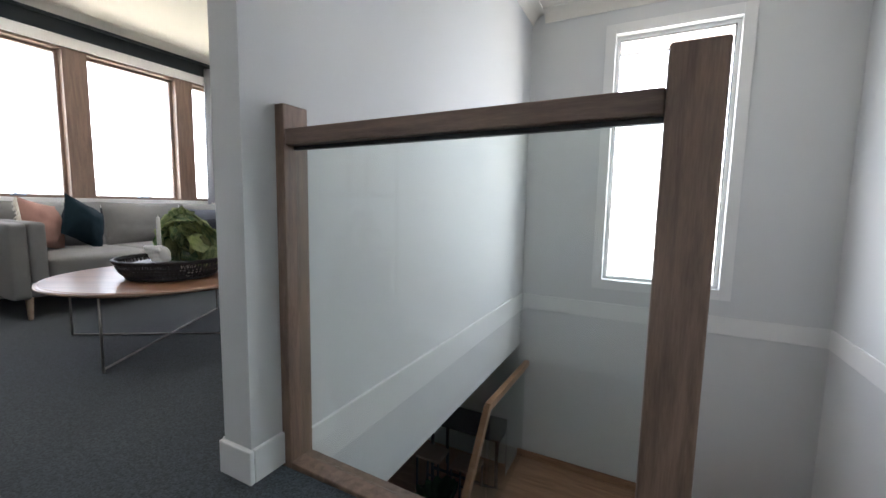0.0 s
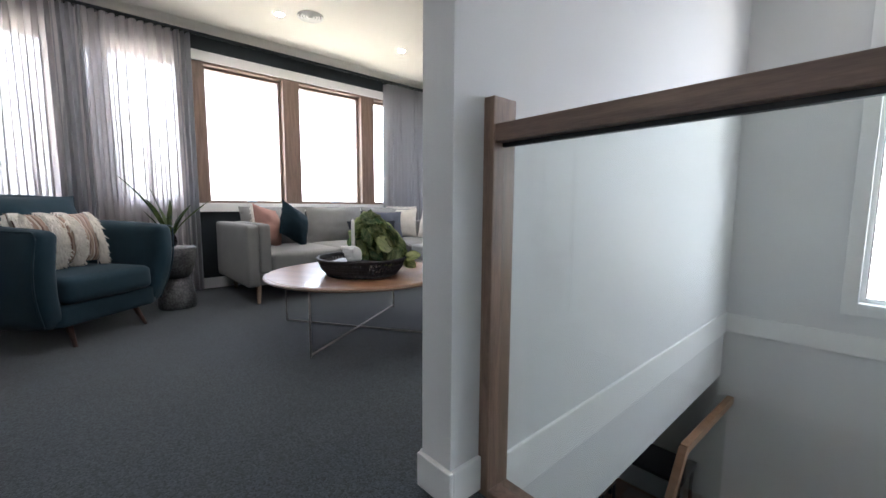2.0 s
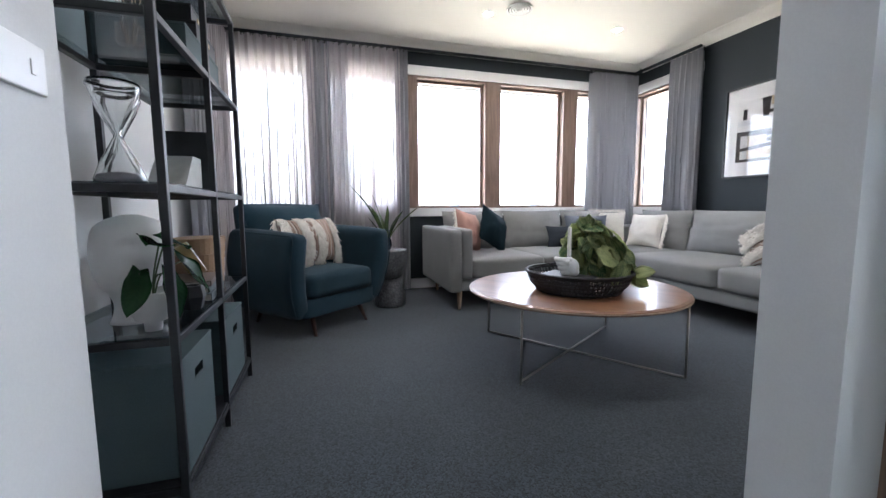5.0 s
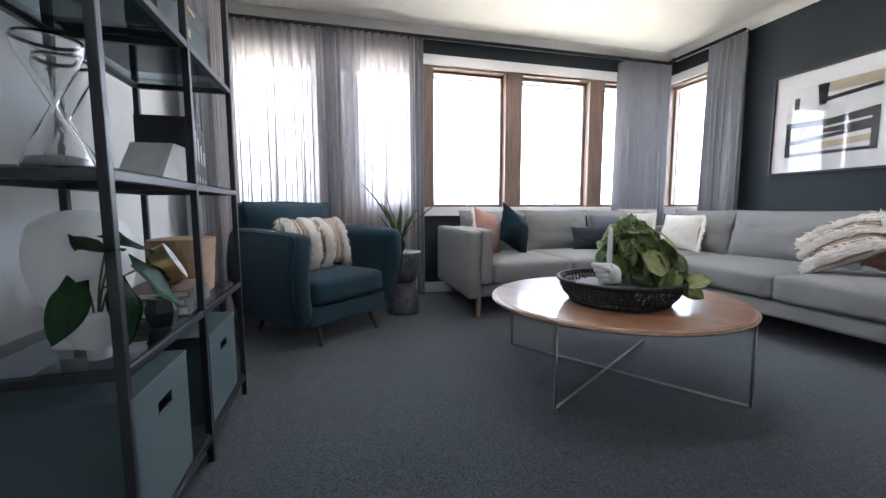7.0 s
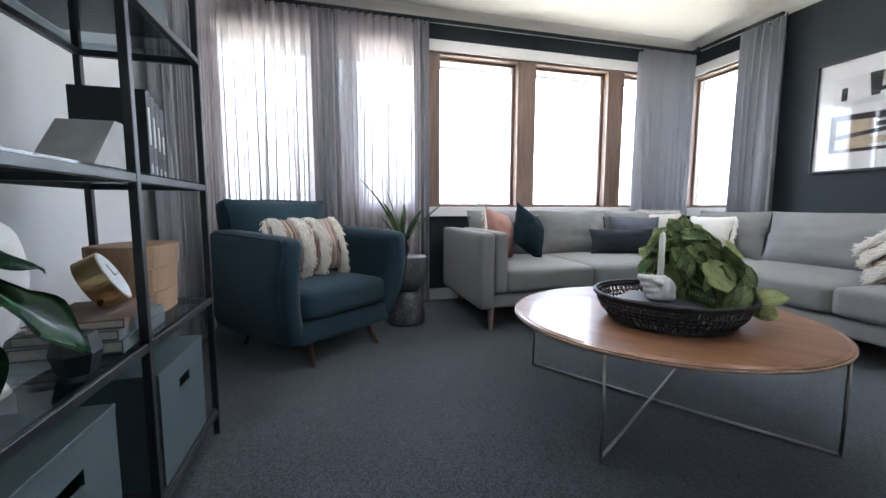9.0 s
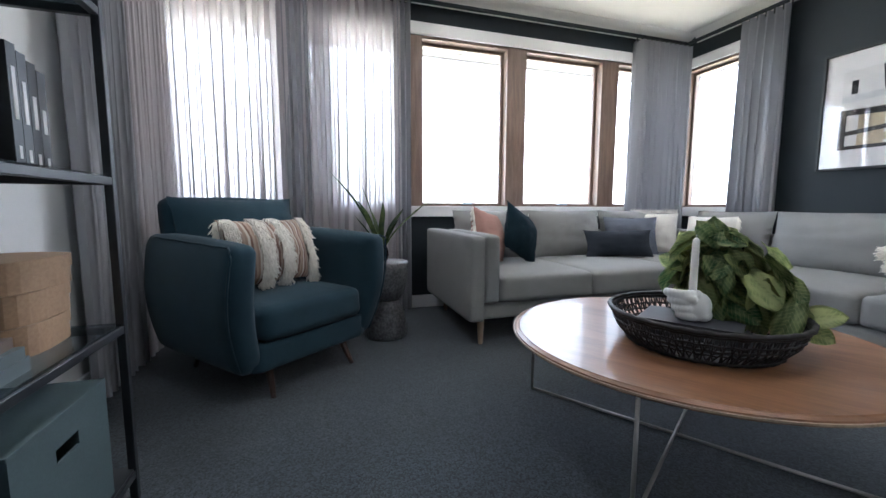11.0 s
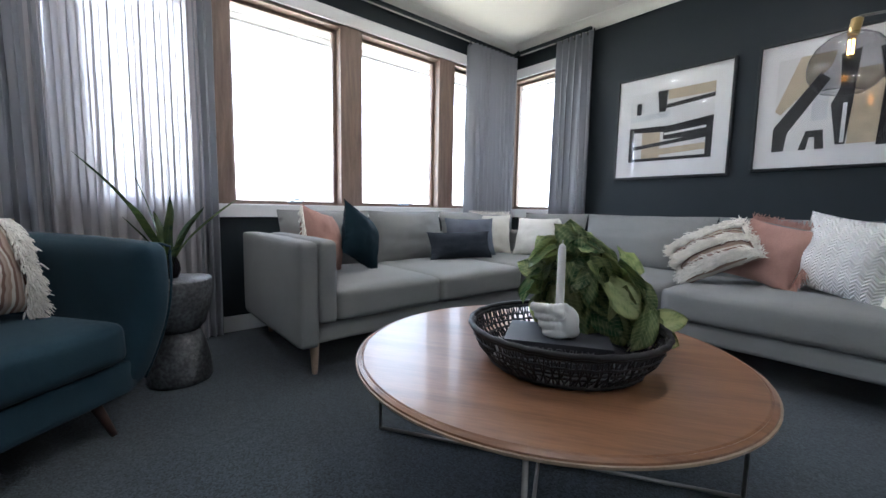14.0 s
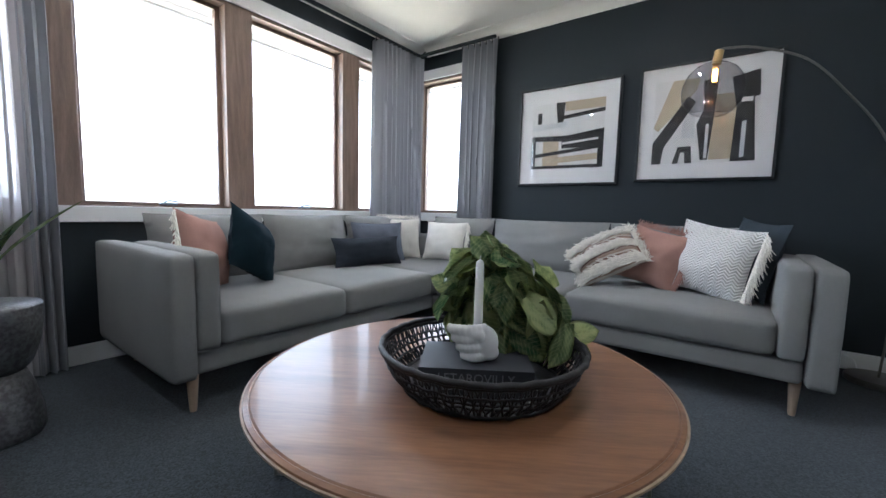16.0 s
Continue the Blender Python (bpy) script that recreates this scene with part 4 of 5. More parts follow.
def picture(x0, x1, z0, z1, art, shapes, label):
    p = thing("framed_picture", pose(x0, 4.22, z0), label, "picture", "pictures on the charcoal wall")
    w, h, f = x1 - x0, z1 - z0, 0.016
    bm = bmesh.new()
    for b in ((0, w, 0, f), (0, w, h - f, h), (0, f, f, h - f), (w - f, w, f, h - f)):
        add_box(bm, b[0], b[1], -0.035, 0, b[2], b[3], 0.002)
    part("frame", bm, BLACK, p, "slim black frame")
    part("mount", box(f, w - f, -0.012, -0.002, f, h - f), MAT, p, "white mount board")
    a0, a1, b0, b1 = w * art[0], w * art[1], h * art[2], h * art[3]
    sheet = part("print", box(a0, a1, -0.0135, -0.012, b0, b1), PAPER, p, "abstract print in black, sand and white")
    for i, (mat, pts) in enumerate(shapes):
        bm = bmesh.new()
        y = -0.0137 - 0.0003 * i
        ring = [[bm.verts.new((a0 + (a1 - a0) * u, yy, b0 + (b1 - b0) * v)) for u, v in pts] for yy in (y, -0.0134)]
        bm.faces.new(ring[0])
        bm.faces.new(ring[1][::-1])
        for k in range(len(pts)):
            j = (k + 1) % len(pts)
            bm.faces.new((ring[0][k], ring[0][j], ring[1][j], ring[1][k]))
        part("painted_shape", bm, mat, sheet)
    part("glass", box(f, w - f, -0.026, -0.024, f, h - f), PICGLASS, p)
    return p


def bar_shape(u0, v0, u1, v1, t):
    return [(u0, v0), (u1, v1), (u1, v1 + t), (u0, v0 + t)]


picture(-3.825, -2.92, 1.216, 2.1, (0.14, 0.86, 0.17, 0.83), [
    (SAND, bar_shape(0.47, 0.86, 1, 0.86, 0.14)), (FOG, bar_shape(0, 0.6, 0.5, 0.62, 0.08)), (SAND, bar_shape(0.17, 0.02, 0.4, 0.02, 0.48)),
    (INK, [(0.34, 1), (0.47, 1), (0.45, 0.7), (0.37, 0.7)]), (INK, bar_shape(0.44, 0.74, 1, 0.8, 0.055)), (INK, bar_shape(0.08, 0.7, 0.14, 0.7, 0.17)),
    (INK, [(0, 0.51), (0, 0.44), (0.44, 0.41), (0.44, 0.3), (0.7, 0.3), (1, 0.32), (1, 0.56), (0.5, 0.49)]), (INK, bar_shape(0.0, 0.17, 1, 0.28, 0.055)),
    (PAPER, bar_shape(0.45, 0.36, 1, 0.41, 0.03)), (SAND, bar_shape(0.2, 0.07, 1, 0.12, 0.09)), (INK, bar_shape(0, 0, 1, 0.0, 0.045)), (INK, bar_shape(0, 0, 0.06, 0, 0.5)), (INK, bar_shape(0.93, 0, 1, 0, 0.5)),
], "black framed abstract print with horizontal bars on the charcoal wall")
picture(-2.785, -1.9, 1.232, 2.112, (0.13, 0.87, 0.15, 0.86), [
    (SAND, [(0, 0.45), (0.18, 1), (0.45, 1), (0.42, 0.85), (0.05, 0.4)]), (FOG, bar_shape(0.3, 0.3, 0.42, 0.3, 0.4)), (SAND, bar_shape(0.58, 0.03, 0.8, 0.03, 0.75)),
    (INK, [(0, 0), (0.1, 0), (0.12, 0.2), (0.42, 0.72), (0.34, 0.8), (0, 0.26)]), (INK, [(0.22, 0), (0.27, 0.2), (0.4, 0.2), (0.42, 0), (0.35, 0), (0.34, 0.13), (0.3, 0.13), (0.28, 0)]),
    (INK, [(0.5, 0.03), (0.44, 0.45), (0.5, 0.62), (0.48, 0.95), (0.62, 0.98), (0.6, 0.5), (0.57, 0.03)]), (INK, [(0.78, 0), (0.8, 0.6), (0.74, 0.95), (0.98, 1), (1, 0.72), (0.95, 0.7), (1, 0)]),
    (FOG, bar_shape(0.53, 0.05, 0.56, 0.05, 0.4)), (FOG, bar_shape(0.86, 0.04, 0.9, 0.05, 0.4)), (PAPER, bar_shape(0.84, 0.66, 0.94, 0.66, 0.05)),
], "black framed abstract print with upright bars on the charcoal wall")


def smooth_path(pts, n=8):
    P = [Vector(p) for p in pts]
    out = []
    for i in range(len(P) - 1):
        a, b, c, d = P[max(i - 1, 0)], P[i], P[i + 1], P[min(i + 2, len(P) - 1)]
        for k in range(n):
            t = k / n
            out.append(0.5 * ((2 * b) + (c - a) * t + (2 * a - 5 * b + 4 * c - d) * t * t + (3 * b - a - 3 * c + d) * t ** 3))
    return out + [P[-1]]


BRASS = material("brushed_brass", (0.45, 0.33, 0.15), 0.3, 1.0, vary=0.1, scale=40)
GUNMETAL = material("gunmetal", (0.2, 0.19, 0.175), 0.35, 0.9, vary=0.1, scale=40)
SMOKE = pane_glass("smoked_glass", (0.74, 0.74, 0.76))
lamp = thing("arc_floor_lamp", pose(0, 0, 0), "arc floor lamp with a smoked glass globe and lit filament bulb", "floor lamp")
part("base", placed(lathe([(0.14, 0), (0.15, 0.008), (0.15, 0.03), (0.145, 0.038), (0.02, 0.04)], 40), pose(-1.335, 4.0, 0)), GUNMETAL, lamp, smooth=False)
part("arc_pole", tube(bmesh.new(), smooth_path([(-1.335, 4.0, 0.035), (-1.31, 4.012, 0.6), (-1.33, 4.0, 1.1), (-1.446, 3.935, 1.432), (-1.633, 3.83, 1.675), (-1.825, 3.723, 1.86), (-2.06, 3.591, 1.93), (-2.2, 3.512, 1.93), (-2.236, 3.492, 1.92)]), 0.0065, 10), GUNMETAL, lamp, smooth=True)
part("socket", placed(lathe([(0.022, 0), (0.024, 0.004), (0.024, 0.075), (0.016, 0.08)], 24), pose(-2.245, 3.488, 1.84, 0, 8, 0)), BRASS, lamp, "brass lamp holder", smooth=False)
part("globe", placed(lathe([(0.03, 0.148), (0.06, 0.143), (0.1, 0.122), (0.14, 0.075), (0.158, 0.02), (0.16, -0.02), (0.148, -0.075), (0.12, -0.115), (0.09, -0.138), (0.086, -0.141), (0.088, -0.136)], 48, False), pose(-2.252, 3.488, 1.7, 0, 6, 0)), SMOKE, lamp, "smoked glass globe", smooth=True)
part("bulb", placed(lathe([(0.012, 0.0), (0.018, -0.02), (0.02, -0.1), (0.012, -0.115), (0.001, -0.118)], 20), pose(-2.247, 3.488, 1.835)), pane_glass("bulb_glass", (0.95, 0.85, 0.7)), lamp, smooth=True)
fil = bmesh.new()
for k in range(6):
    t = k * math.pi / 3
    tube(fil, [(-2.247 + 0.011 * math.cos(t), 3.488 + 0.011 * math.sin(t), 1.815), (-2.247 + 0.011 * math.cos(t + 0.3), 3.488 + 0.011 * math.sin(t + 0.3), 1.745)], 0.0016, 5)
part("filament", fil, glow("filament_glow", (1.0, 0.42, 0.1), 3), lamp, "glowing amber filament")
part("cable", tube(bmesh.new(), smooth_path([(-1.4, 4.13, 0.01), (-1.42, 4.19, 0.08), (-1.55, 4.19, 0.1), (-1.75, 4.19, 0.05)]), 0.004, 6), TRIM, lamp, "white cable")
# ---- leaves ----


def leaf_mat(name, dark, light):
    m = bpy.data.materials.new(name)
    m.use_nodes = True
    n, l = m.node_tree.nodes, m.node_tree.links
    b = n["Principled BSDF"]
    tc, nz, oi, cr, ad = n.new("ShaderNodeTexCoord"), n.new("ShaderNodeTexNoise"), n.new("ShaderNodeObjectInfo"), n.new("ShaderNodeValToRGB"), n.new("ShaderNodeMath")
    mp = n.new("ShaderNodeMapping")
    mp.inputs["Scale"].default_value = (55, 18, 30)
    l.new(tc.outputs["Object"], mp.inputs[0])
    l.new(mp.outputs[0], nz.inputs["Vector"])
    nz.inputs["Scale"].default_value, nz.inputs["Detail"].default_value = 1.0, 4
    ad.operation = "MULTIPLY_ADD"
    ad.inputs[1].default_value = 0.35
    l.new(oi.outputs["Random"], ad.inputs[0])
    l.new(nz.outputs[0], ad.inputs[2])
    sx, ab, fish, rib, wv, mrv, ad2 = (n.new(t) for t in ("ShaderNodeSeparateXYZ", "ShaderNodeMath", "ShaderNodeMath", "ShaderNodeMath", "ShaderNodeMath", "ShaderNodeMapRange", "ShaderNodeMath"))
    l.new(tc.outputs["Object"], sx.inputs[0])
    ab.operation, fish.operation, rib.operation, wv.operation, ad2.operation = "ABSOLUTE", "MULTIPLY_ADD", "MULTIPLY", "SINE", "ADD"
    l.new(sx.outputs[0], ab.inputs[0])
    fish.inputs[1].default_value = -0.9
    l.new(ab.outputs[0], fish.inputs[0])
    l.new(sx.outputs[1], fish.inputs[2])
    rib.inputs[1].default_value = 420
    l.new(fish.outputs[0], rib.inputs[0])
    l.new(rib.outputs[0], wv.inputs[0])
    mrv.inputs["From Min"].default_value, mrv.inputs["To Max"].default_value = 0.78, 0.2
    l.new(wv.outputs[0], mrv.inputs["Value"])
    l.new(ad.outputs[0], ad2.inputs[0])
    l.new(mrv.outputs[0], ad2.inputs[1])
    l.new(ad2.outputs[0], cr.inputs[0])
    cr.color_ramp.elements[0].position, cr.color_ramp.elements[1].position = 0.4, 0.86
    cr.color_ramp.elements[0].color, cr.color_ramp.elements[1].color = (*dark, 1), (*light, 1)
    l.new(cr.outputs[0], b.inputs["Base Color"])
    b.inputs["Roughness"].default_value = 0.22
    thin, mx = n.new("ShaderNodeBsdfTranslucent"), n.new("ShaderNodeMixShader")
    l.new(cr.outputs[0], thin.inputs[0])
    mx.inputs[0].default_value = 0.35
    l.new(b.outputs[0], mx.inputs[1])
    l.new(thin.outputs[0], mx.inputs[2])
    l.new(mx.outputs[0], n["Material Output"].inputs[0])
    return m


POTHOS = leaf_mat("variegated_leaf", (0.06, 0.14, 0.06), (0.5, 0.55, 0.26))
DEEPLEAF = leaf_mat("deep_green_leaf", (0.012, 0.05, 0.022), (0.03, 0.1, 0.035))
SNAKE = leaf_mat("snake_plant_leaf", (0.018, 0.045, 0.024), (0.11, 0.15, 0.05))


def heart_leaf(length, width, curl, fold, seed):
    """A heart-shaped blade from the origin along +y, with a raised fold along the midrib and a drooping tip."""
    rnd = random.Random(seed)
    bm = bmesh.new()
    rows = []
    for j in range(10):
        t = j / 9
        half = width / 2 * (math.sin(math.pi * min(1, t * 0.88 + 0.12)) ** 0.6) * (1 - 0.35 * t ** 4)
        if j == 9:
            half = 0.001
        y = length * t - (0.12 * length if j == 0 else 0)
        z = -curl * length * t * t
        row = []
        for i in range(-3, 4):
            u = i / 3
            w = 0.03 * length * math.sin(9 * t + 2 * u + seed)
            row.append(bm.verts.new((u * half, y - (0.1 * length * abs(u) if j == 0 else 0), z + fold * abs(u) * half + w * abs(u))))
        rows.append(row)
    for a, b in zip(rows, rows[1:]):
        for i in range(6):
            bm.faces.new((a[i], a[i + 1], b[i + 1], b[i]))
    bmesh.ops.solidify(bm, geom=bm.faces[:], thickness=0.0008)
    me = bpy.data.meshes.new("leaf")
    bm.to_mesh(me)
    bm.free()
    for p in me.polygons:
        p.use_smooth = True
    return me


def leaf_set(mat, sizes, seed):
    out = []
    for k, (a, b) in enumerate(sizes):
        me = heart_leaf(a, b, 0.12 + 0.09 * (k % 3), 0.2, seed + k)
        me.materials.append(mat)
        out.append(me)
    return out


def put_leaf(me, parent, p, direction, up, name="leaf"):
    ob = new(name, me)
    ob.parent = parent
    y = Vector(direction).normalized()
    x = y.cross(Vector(up)).normalized()
    z = x.cross(y)
    ob.matrix_basis = Matrix.Translation(p) @ Matrix((x, y, z)).transposed().to_4x4()
    return ob


STEM = material("stem_green", (0.06, 0.1, 0.04), 0.6)

# ---- on the coffee table ----
WICKER = material("black_rattan", (0.008, 0.008, 0.009), 0.6, vary=0.3, scale=60, fine=0.2, fine_scale=300, bump=0.3)
TRAYC = Vector((-2.675, 1.662, 0.432))
tray = thing("rattan_tray", Matrix.Translation(TRAYC), "round black woven rattan tray on the coffee table", "tray")
part("base", lathe([(0.235, 0.001), (0.24, 0.006), (0.235, 0.011)], 48), WICKER, tray)


def ring(r, z, thick, wob, n=96, ph=0.0):
    return tube(bmesh.new(), [((r + wob * math.sin(24 * t + ph)) * math.cos(t), (r + wob * math.sin(24 * t + ph)) * math.sin(t), z + wob * math.cos(31 * t)) for t in [2 * math.pi * k / n for k in range(n)]], thick, 7, True)


part("rim", ring(0.307, 0.118, 0.009, 0.0015), WICKER, tray, smooth=True)
part("rim", ring(0.3, 0.107, 0.007, 0.002, ph=1.5), WICKER, tray, smooth=True)
part("foot_ring", ring(0.242, 0.008, 0.008, 0.0015), WICKER, tray, smooth=True)
part("weave_band", ring(0.282, 0.058, 0.004, 0.002), WICKER, tray, smooth=True)
part("weave_band", ring(0.268, 0.04, 0.004, 0.002, ph=2), WICKER, tray, smooth=True)
part("weave_band", ring(0.293, 0.077, 0.0035, 0.002, ph=1), WICKER, tray, smooth=True)
rnd = random.Random(4)
bm = bmesh.new()
for k in range(74):
    t = 2 * math.pi * k / 74
    for s in (0.06, -0.07, 0.0):
        a, b = t + s + rnd.uniform(-0.02, 0.02), t - s + rnd.uniform(-0.02, 0.02)
        tube(bm, [(0.24 * math.cos(a), 0.24 * math.sin(a), 0.006), (0.28 * math.cos((a + b) / 2), 0.28 * math.sin((a + b) / 2), 0.05), (0.305 * math.cos(b), 0.305 * math.sin(b), 0.115)], 0.0028, 5)
tagged(part("wicker", bm, WICKER, tray, smooth=True), kind="stuff")

BOOKC = material("charcoal_book_cover", (0.03, 0.033, 0.04), 0.55, vary=0.1, scale=20)
PAGES = material("book_pages", (0.5, 0.46, 0.4), 0.9, vary=0.1, scale=80)
GREYINK = material("grey_lettering", (0.2, 0.2, 0.21), 0.6)


def book(m, w, d, h, cover, label, group=""):
    b = thing("book", m, label, "book", group)
    bm = box(-w / 2, w / 2, -d / 2, d / 2, 0, 0.003)
    add_box(bm, -w / 2, w / 2, -d / 2, d / 2, h - 0.003, h)
    add_box(bm, -w / 2, w / 2, -d / 2, -d / 2 + 0.003, 0.003, h - 0.003)
    part("cover", bm, cover, b)
    part("page_block", box(-w / 2 + 0.005, w / 2 - 0.005, -d / 2 + 0.0032, d / 2 - 0.006, 0.0032, h - 0.0032), PAGES, b)
    return b


def lettering(text, size, mat, parent, m, name="lettering"):
    c = bpy.data.curves.new(name, "FONT")
    c.body, c.size, c.extrude, c.align_x, c.align_y = text, size, 0.0003, "CENTER", "CENTER"
    c.materials.append(mat)
    o = new(name, c)
    o.parent = parent
    o.matrix_basis = m
    return o


book(pose(-2.66, 1.61, 0.444, 0, 0, 38), 0.34, 0.25, 0.036, BOOKC, "large dark book at the bottom of the tray")
BK = pose(-2.66, 1.6, 0.4805, 0, 0, 33)
bk = book(BK, 0.31, 0.22, 0.052, BOOKC, "thick charcoal book lying in the rattan tray")
lettering("LETAROVILLY", 0.034, GREYINK, bk, pose(0, -0.1105, 0.026, 90, 0, 0))

CERAMIC = material("white_ceramic", (0.72, 0.72, 0.71), 0.3, vary=0.03, scale=10)


def blob(bm, p, r, s=(1, 1, 1), m=None):
    q = bmesh.ops.create_icosphere(bm, subdivisions=3, radius=r, matrix=Matrix.Translation(p) @ (m or Matrix()) @ Matrix.Diagonal((*s, 1)))
    return q


holder = thing("candle_holder", BK @ pose(-0.005, -0.035, 0.052) @ Matrix.Diagonal((0.82, 0.9, 1.1, 1)), "white ceramic candle holder in the form of a fist", "candle holder")
bm = bmesh.new()
blob(bm, (0.035, 0.0, 0.046), 0.046, (1.05, 0.8, 1.0))
blob(bm, (0.05, 0.0, 0.022), 0.036, (1.0, 0.85, 0.6))
for k in range(4):
    z = 0.084 - 0.0225 * k
    x = -0.085 + 0.016 * k
    for j in range(8):
        t = j / 7
        blob(bm, (x + (0.03 - x) * t, -0.014 - 0.016 * math.sin(math.pi * t), z), 0.0135 + 0.003 * t)
for j in range(6):
    t = j / 5
    blob(bm, (0.02 - 0.05 * t, -0.036 + 0.006 * t, 0.072 + 0.008 * t), 0.013)
body = part("body", bm, CERAMIC, holder, smooth=True)
md = body.modifiers.new("blend", "REMESH")
md.mode, md.voxel_size, md.use_smooth_shade = "VOXEL", 0.0032, True
ms = body.modifiers.new("soften", "SMOOTH")
ms.factor, ms.iterations = 0.5, 4
WAX = material("white_wax", (0.78, 0.77, 0.74), 0.45, vary=0.02, scale=12)
cand = thing("candle", BK @ pose(0.003, -0.037, 0.148), "white taper candle standing in the ceramic holder", "candle")
part("stick", lathe([(0.0125, 0.0), (0.0125, 0.03), (0.0115, 0.17), (0.01, 0.185), (0.004, 0.192)], 20), WAX, cand, smooth=True)
part("wick", tube(bmesh.new(), [(0, 0, 0.19), (0.001, 0, 0.203)], 0.0012, 5), WAX, cand)

plant = thing("trailing_plant", pose(-2.675, 1.79, 0.444), "bushy variegated trailing plant in the rattan tray", "plant")
part("pot", lathe([(0.05, 0), (0.06, 0.004), (0.072, 0.11), (0.068, 0.11), (0.06, 0.1)], 28), BLACK, plant, "small black pot")
bm = bmesh.new()
rnd = random.Random(12)
meshes = leaf_set(POTHOS, [(0.15, 0.118), (0.135, 0.112), (0.12, 0.1), (0.145, 0.11), (0.11, 0.09), (0.13, 0.108)], 30)
LONGWAY = Vector((0.83, 0.56, 0))
ACROSS = Vector((-0.56, 0.83, 0))
# a leaning dome: high at one end, falling in a long slope to the other
for k in range(66):
    az = 2.399963 * k + rnd.uniform(-0.3, 0.3)
    hz = (k + 0.5) / 66
    flat = math.sqrt(max(0, 1 - hz * hz))
    hx, hy = math.cos(az) * flat, math.sin(az) * flat
    shell = rnd.uniform(0.9, 1.14) if k % 3 else 0.78
    a_, b_ = 0.19 * hx * shell, 0.14 * hy * shell
    c_ = 0.08 + (0.265 * hz + 0.02) * shell * (1 - 1.5 * a_) + rnd.uniform(-0.015, 0.015)
    p = LONGWAY * (a_ + 0.015 + 0.09 * max(0, 0.2 - c_)) + ACROSS * b_ + Vector((0, 0, c_))
    n_ = (LONGWAY * (hx / 0.19 + 1.6 * hz) + ACROSS * (hy / 0.14) + Vector((0, 0, hz / 0.24))).normalized()
    n_ = (n_ + Vector((rnd.uniform(-0.5, 0.5), rnd.uniform(-0.5, 0.5), rnd.uniform(-0.1, 0.5)))).normalized()
    down = Vector((0, 0, -1)) + n_ * n_.z + LONGWAY * 0.3 + Vector((rnd.uniform(-0.9, 0.9), rnd.uniform(-0.9, 0.9), 0))
    d = (down - n_ * down.dot(n_)).normalized()
    put_leaf(meshes[k % 6], plant, p - d * 0.05, d, n_)
    if k % 3 == 0:
        tube(bm, smooth_path([(0, 0, 0.09), p * 0.5 + Vector((0, 0, 0.06)), p - d * 0.05], 3), 0.002, 4)
big = leaf_set(POTHOS, [(0.108, 0.09)], 77)[0]
for p, d, u in (((0.17, 0.14, 0.1), (0.8, 0.45, 0.25), (0.3, -0.75, 0.6)), ((0.16, 0.12, 0.08), (0.7, 0.3, -0.3), (0.3, -0.7, 0.6)), ((-0.1, -0.05, 0.3), (-0.4, -0.2, 0.6), (0.5, -0.7, 0.3)),
                ((-0.1, -0.06, 0.22), (-0.8, -0.4, -0.3), (0.2, -0.5, 0.8)), ((-0.06, -0.04, 0.31), (0.1, 0.1, 0.8), (0.5, -0.8, 0.2)), ((-0.12, -0.08, 0.25), (-0.7, -0.3, 0.3), (0.3, -0.7, 0.6))):
    put_leaf(big, plant, p, d, u)
    tube(bm, smooth_path([(0, 0, 0.1), Vector(p) * 0.6 + Vector((0, 0, 0.06)), p], 4), 0.0025, 5)
tagged(part("stalk", bm, STEM, plant, smooth=True), kind="stuff")

# ---- plant of the lower room ----
lowplant = thing("potted_plant", pose(-1.62, 3.55, LOWER), "leafy green plant in a dark pot downstairs", "plant")
part("pot", lathe([(0.12, 0), (0.14, 0.01), (0.17, 0.4), (0.16, 0.4), (0.15, 0.36)], 28), BLACK, lowplant)
lm = leaf_set(DEEPLEAF, [(0.24, 0.15), (0.2, 0.12)], 90)
for k in range(46):
    az, el = 2.4 * k, 0.15 + 1.3 * ((k * 0.618) % 1)
    o = Vector((math.cos(az) * math.cos(el), math.sin(az) * math.cos(el), math.sin(el)))
    put_leaf(lm[k % 2], lowplant, Vector((0, 0, 0.55)) + o * 0.22, o + Vector((0, 0, -0.35)), Vector((0, 0, 1)) + o * 0.3)
bm = bmesh.new()
for k in range(8):
    tube(bm, [(0, 0, 0.34), (0.16 * math.cos(k), 0.16 * math.sin(k), 0.72)], 0.005, 5)
tagged(part("stalk", bm, STEM, lowplant), kind="stuff")

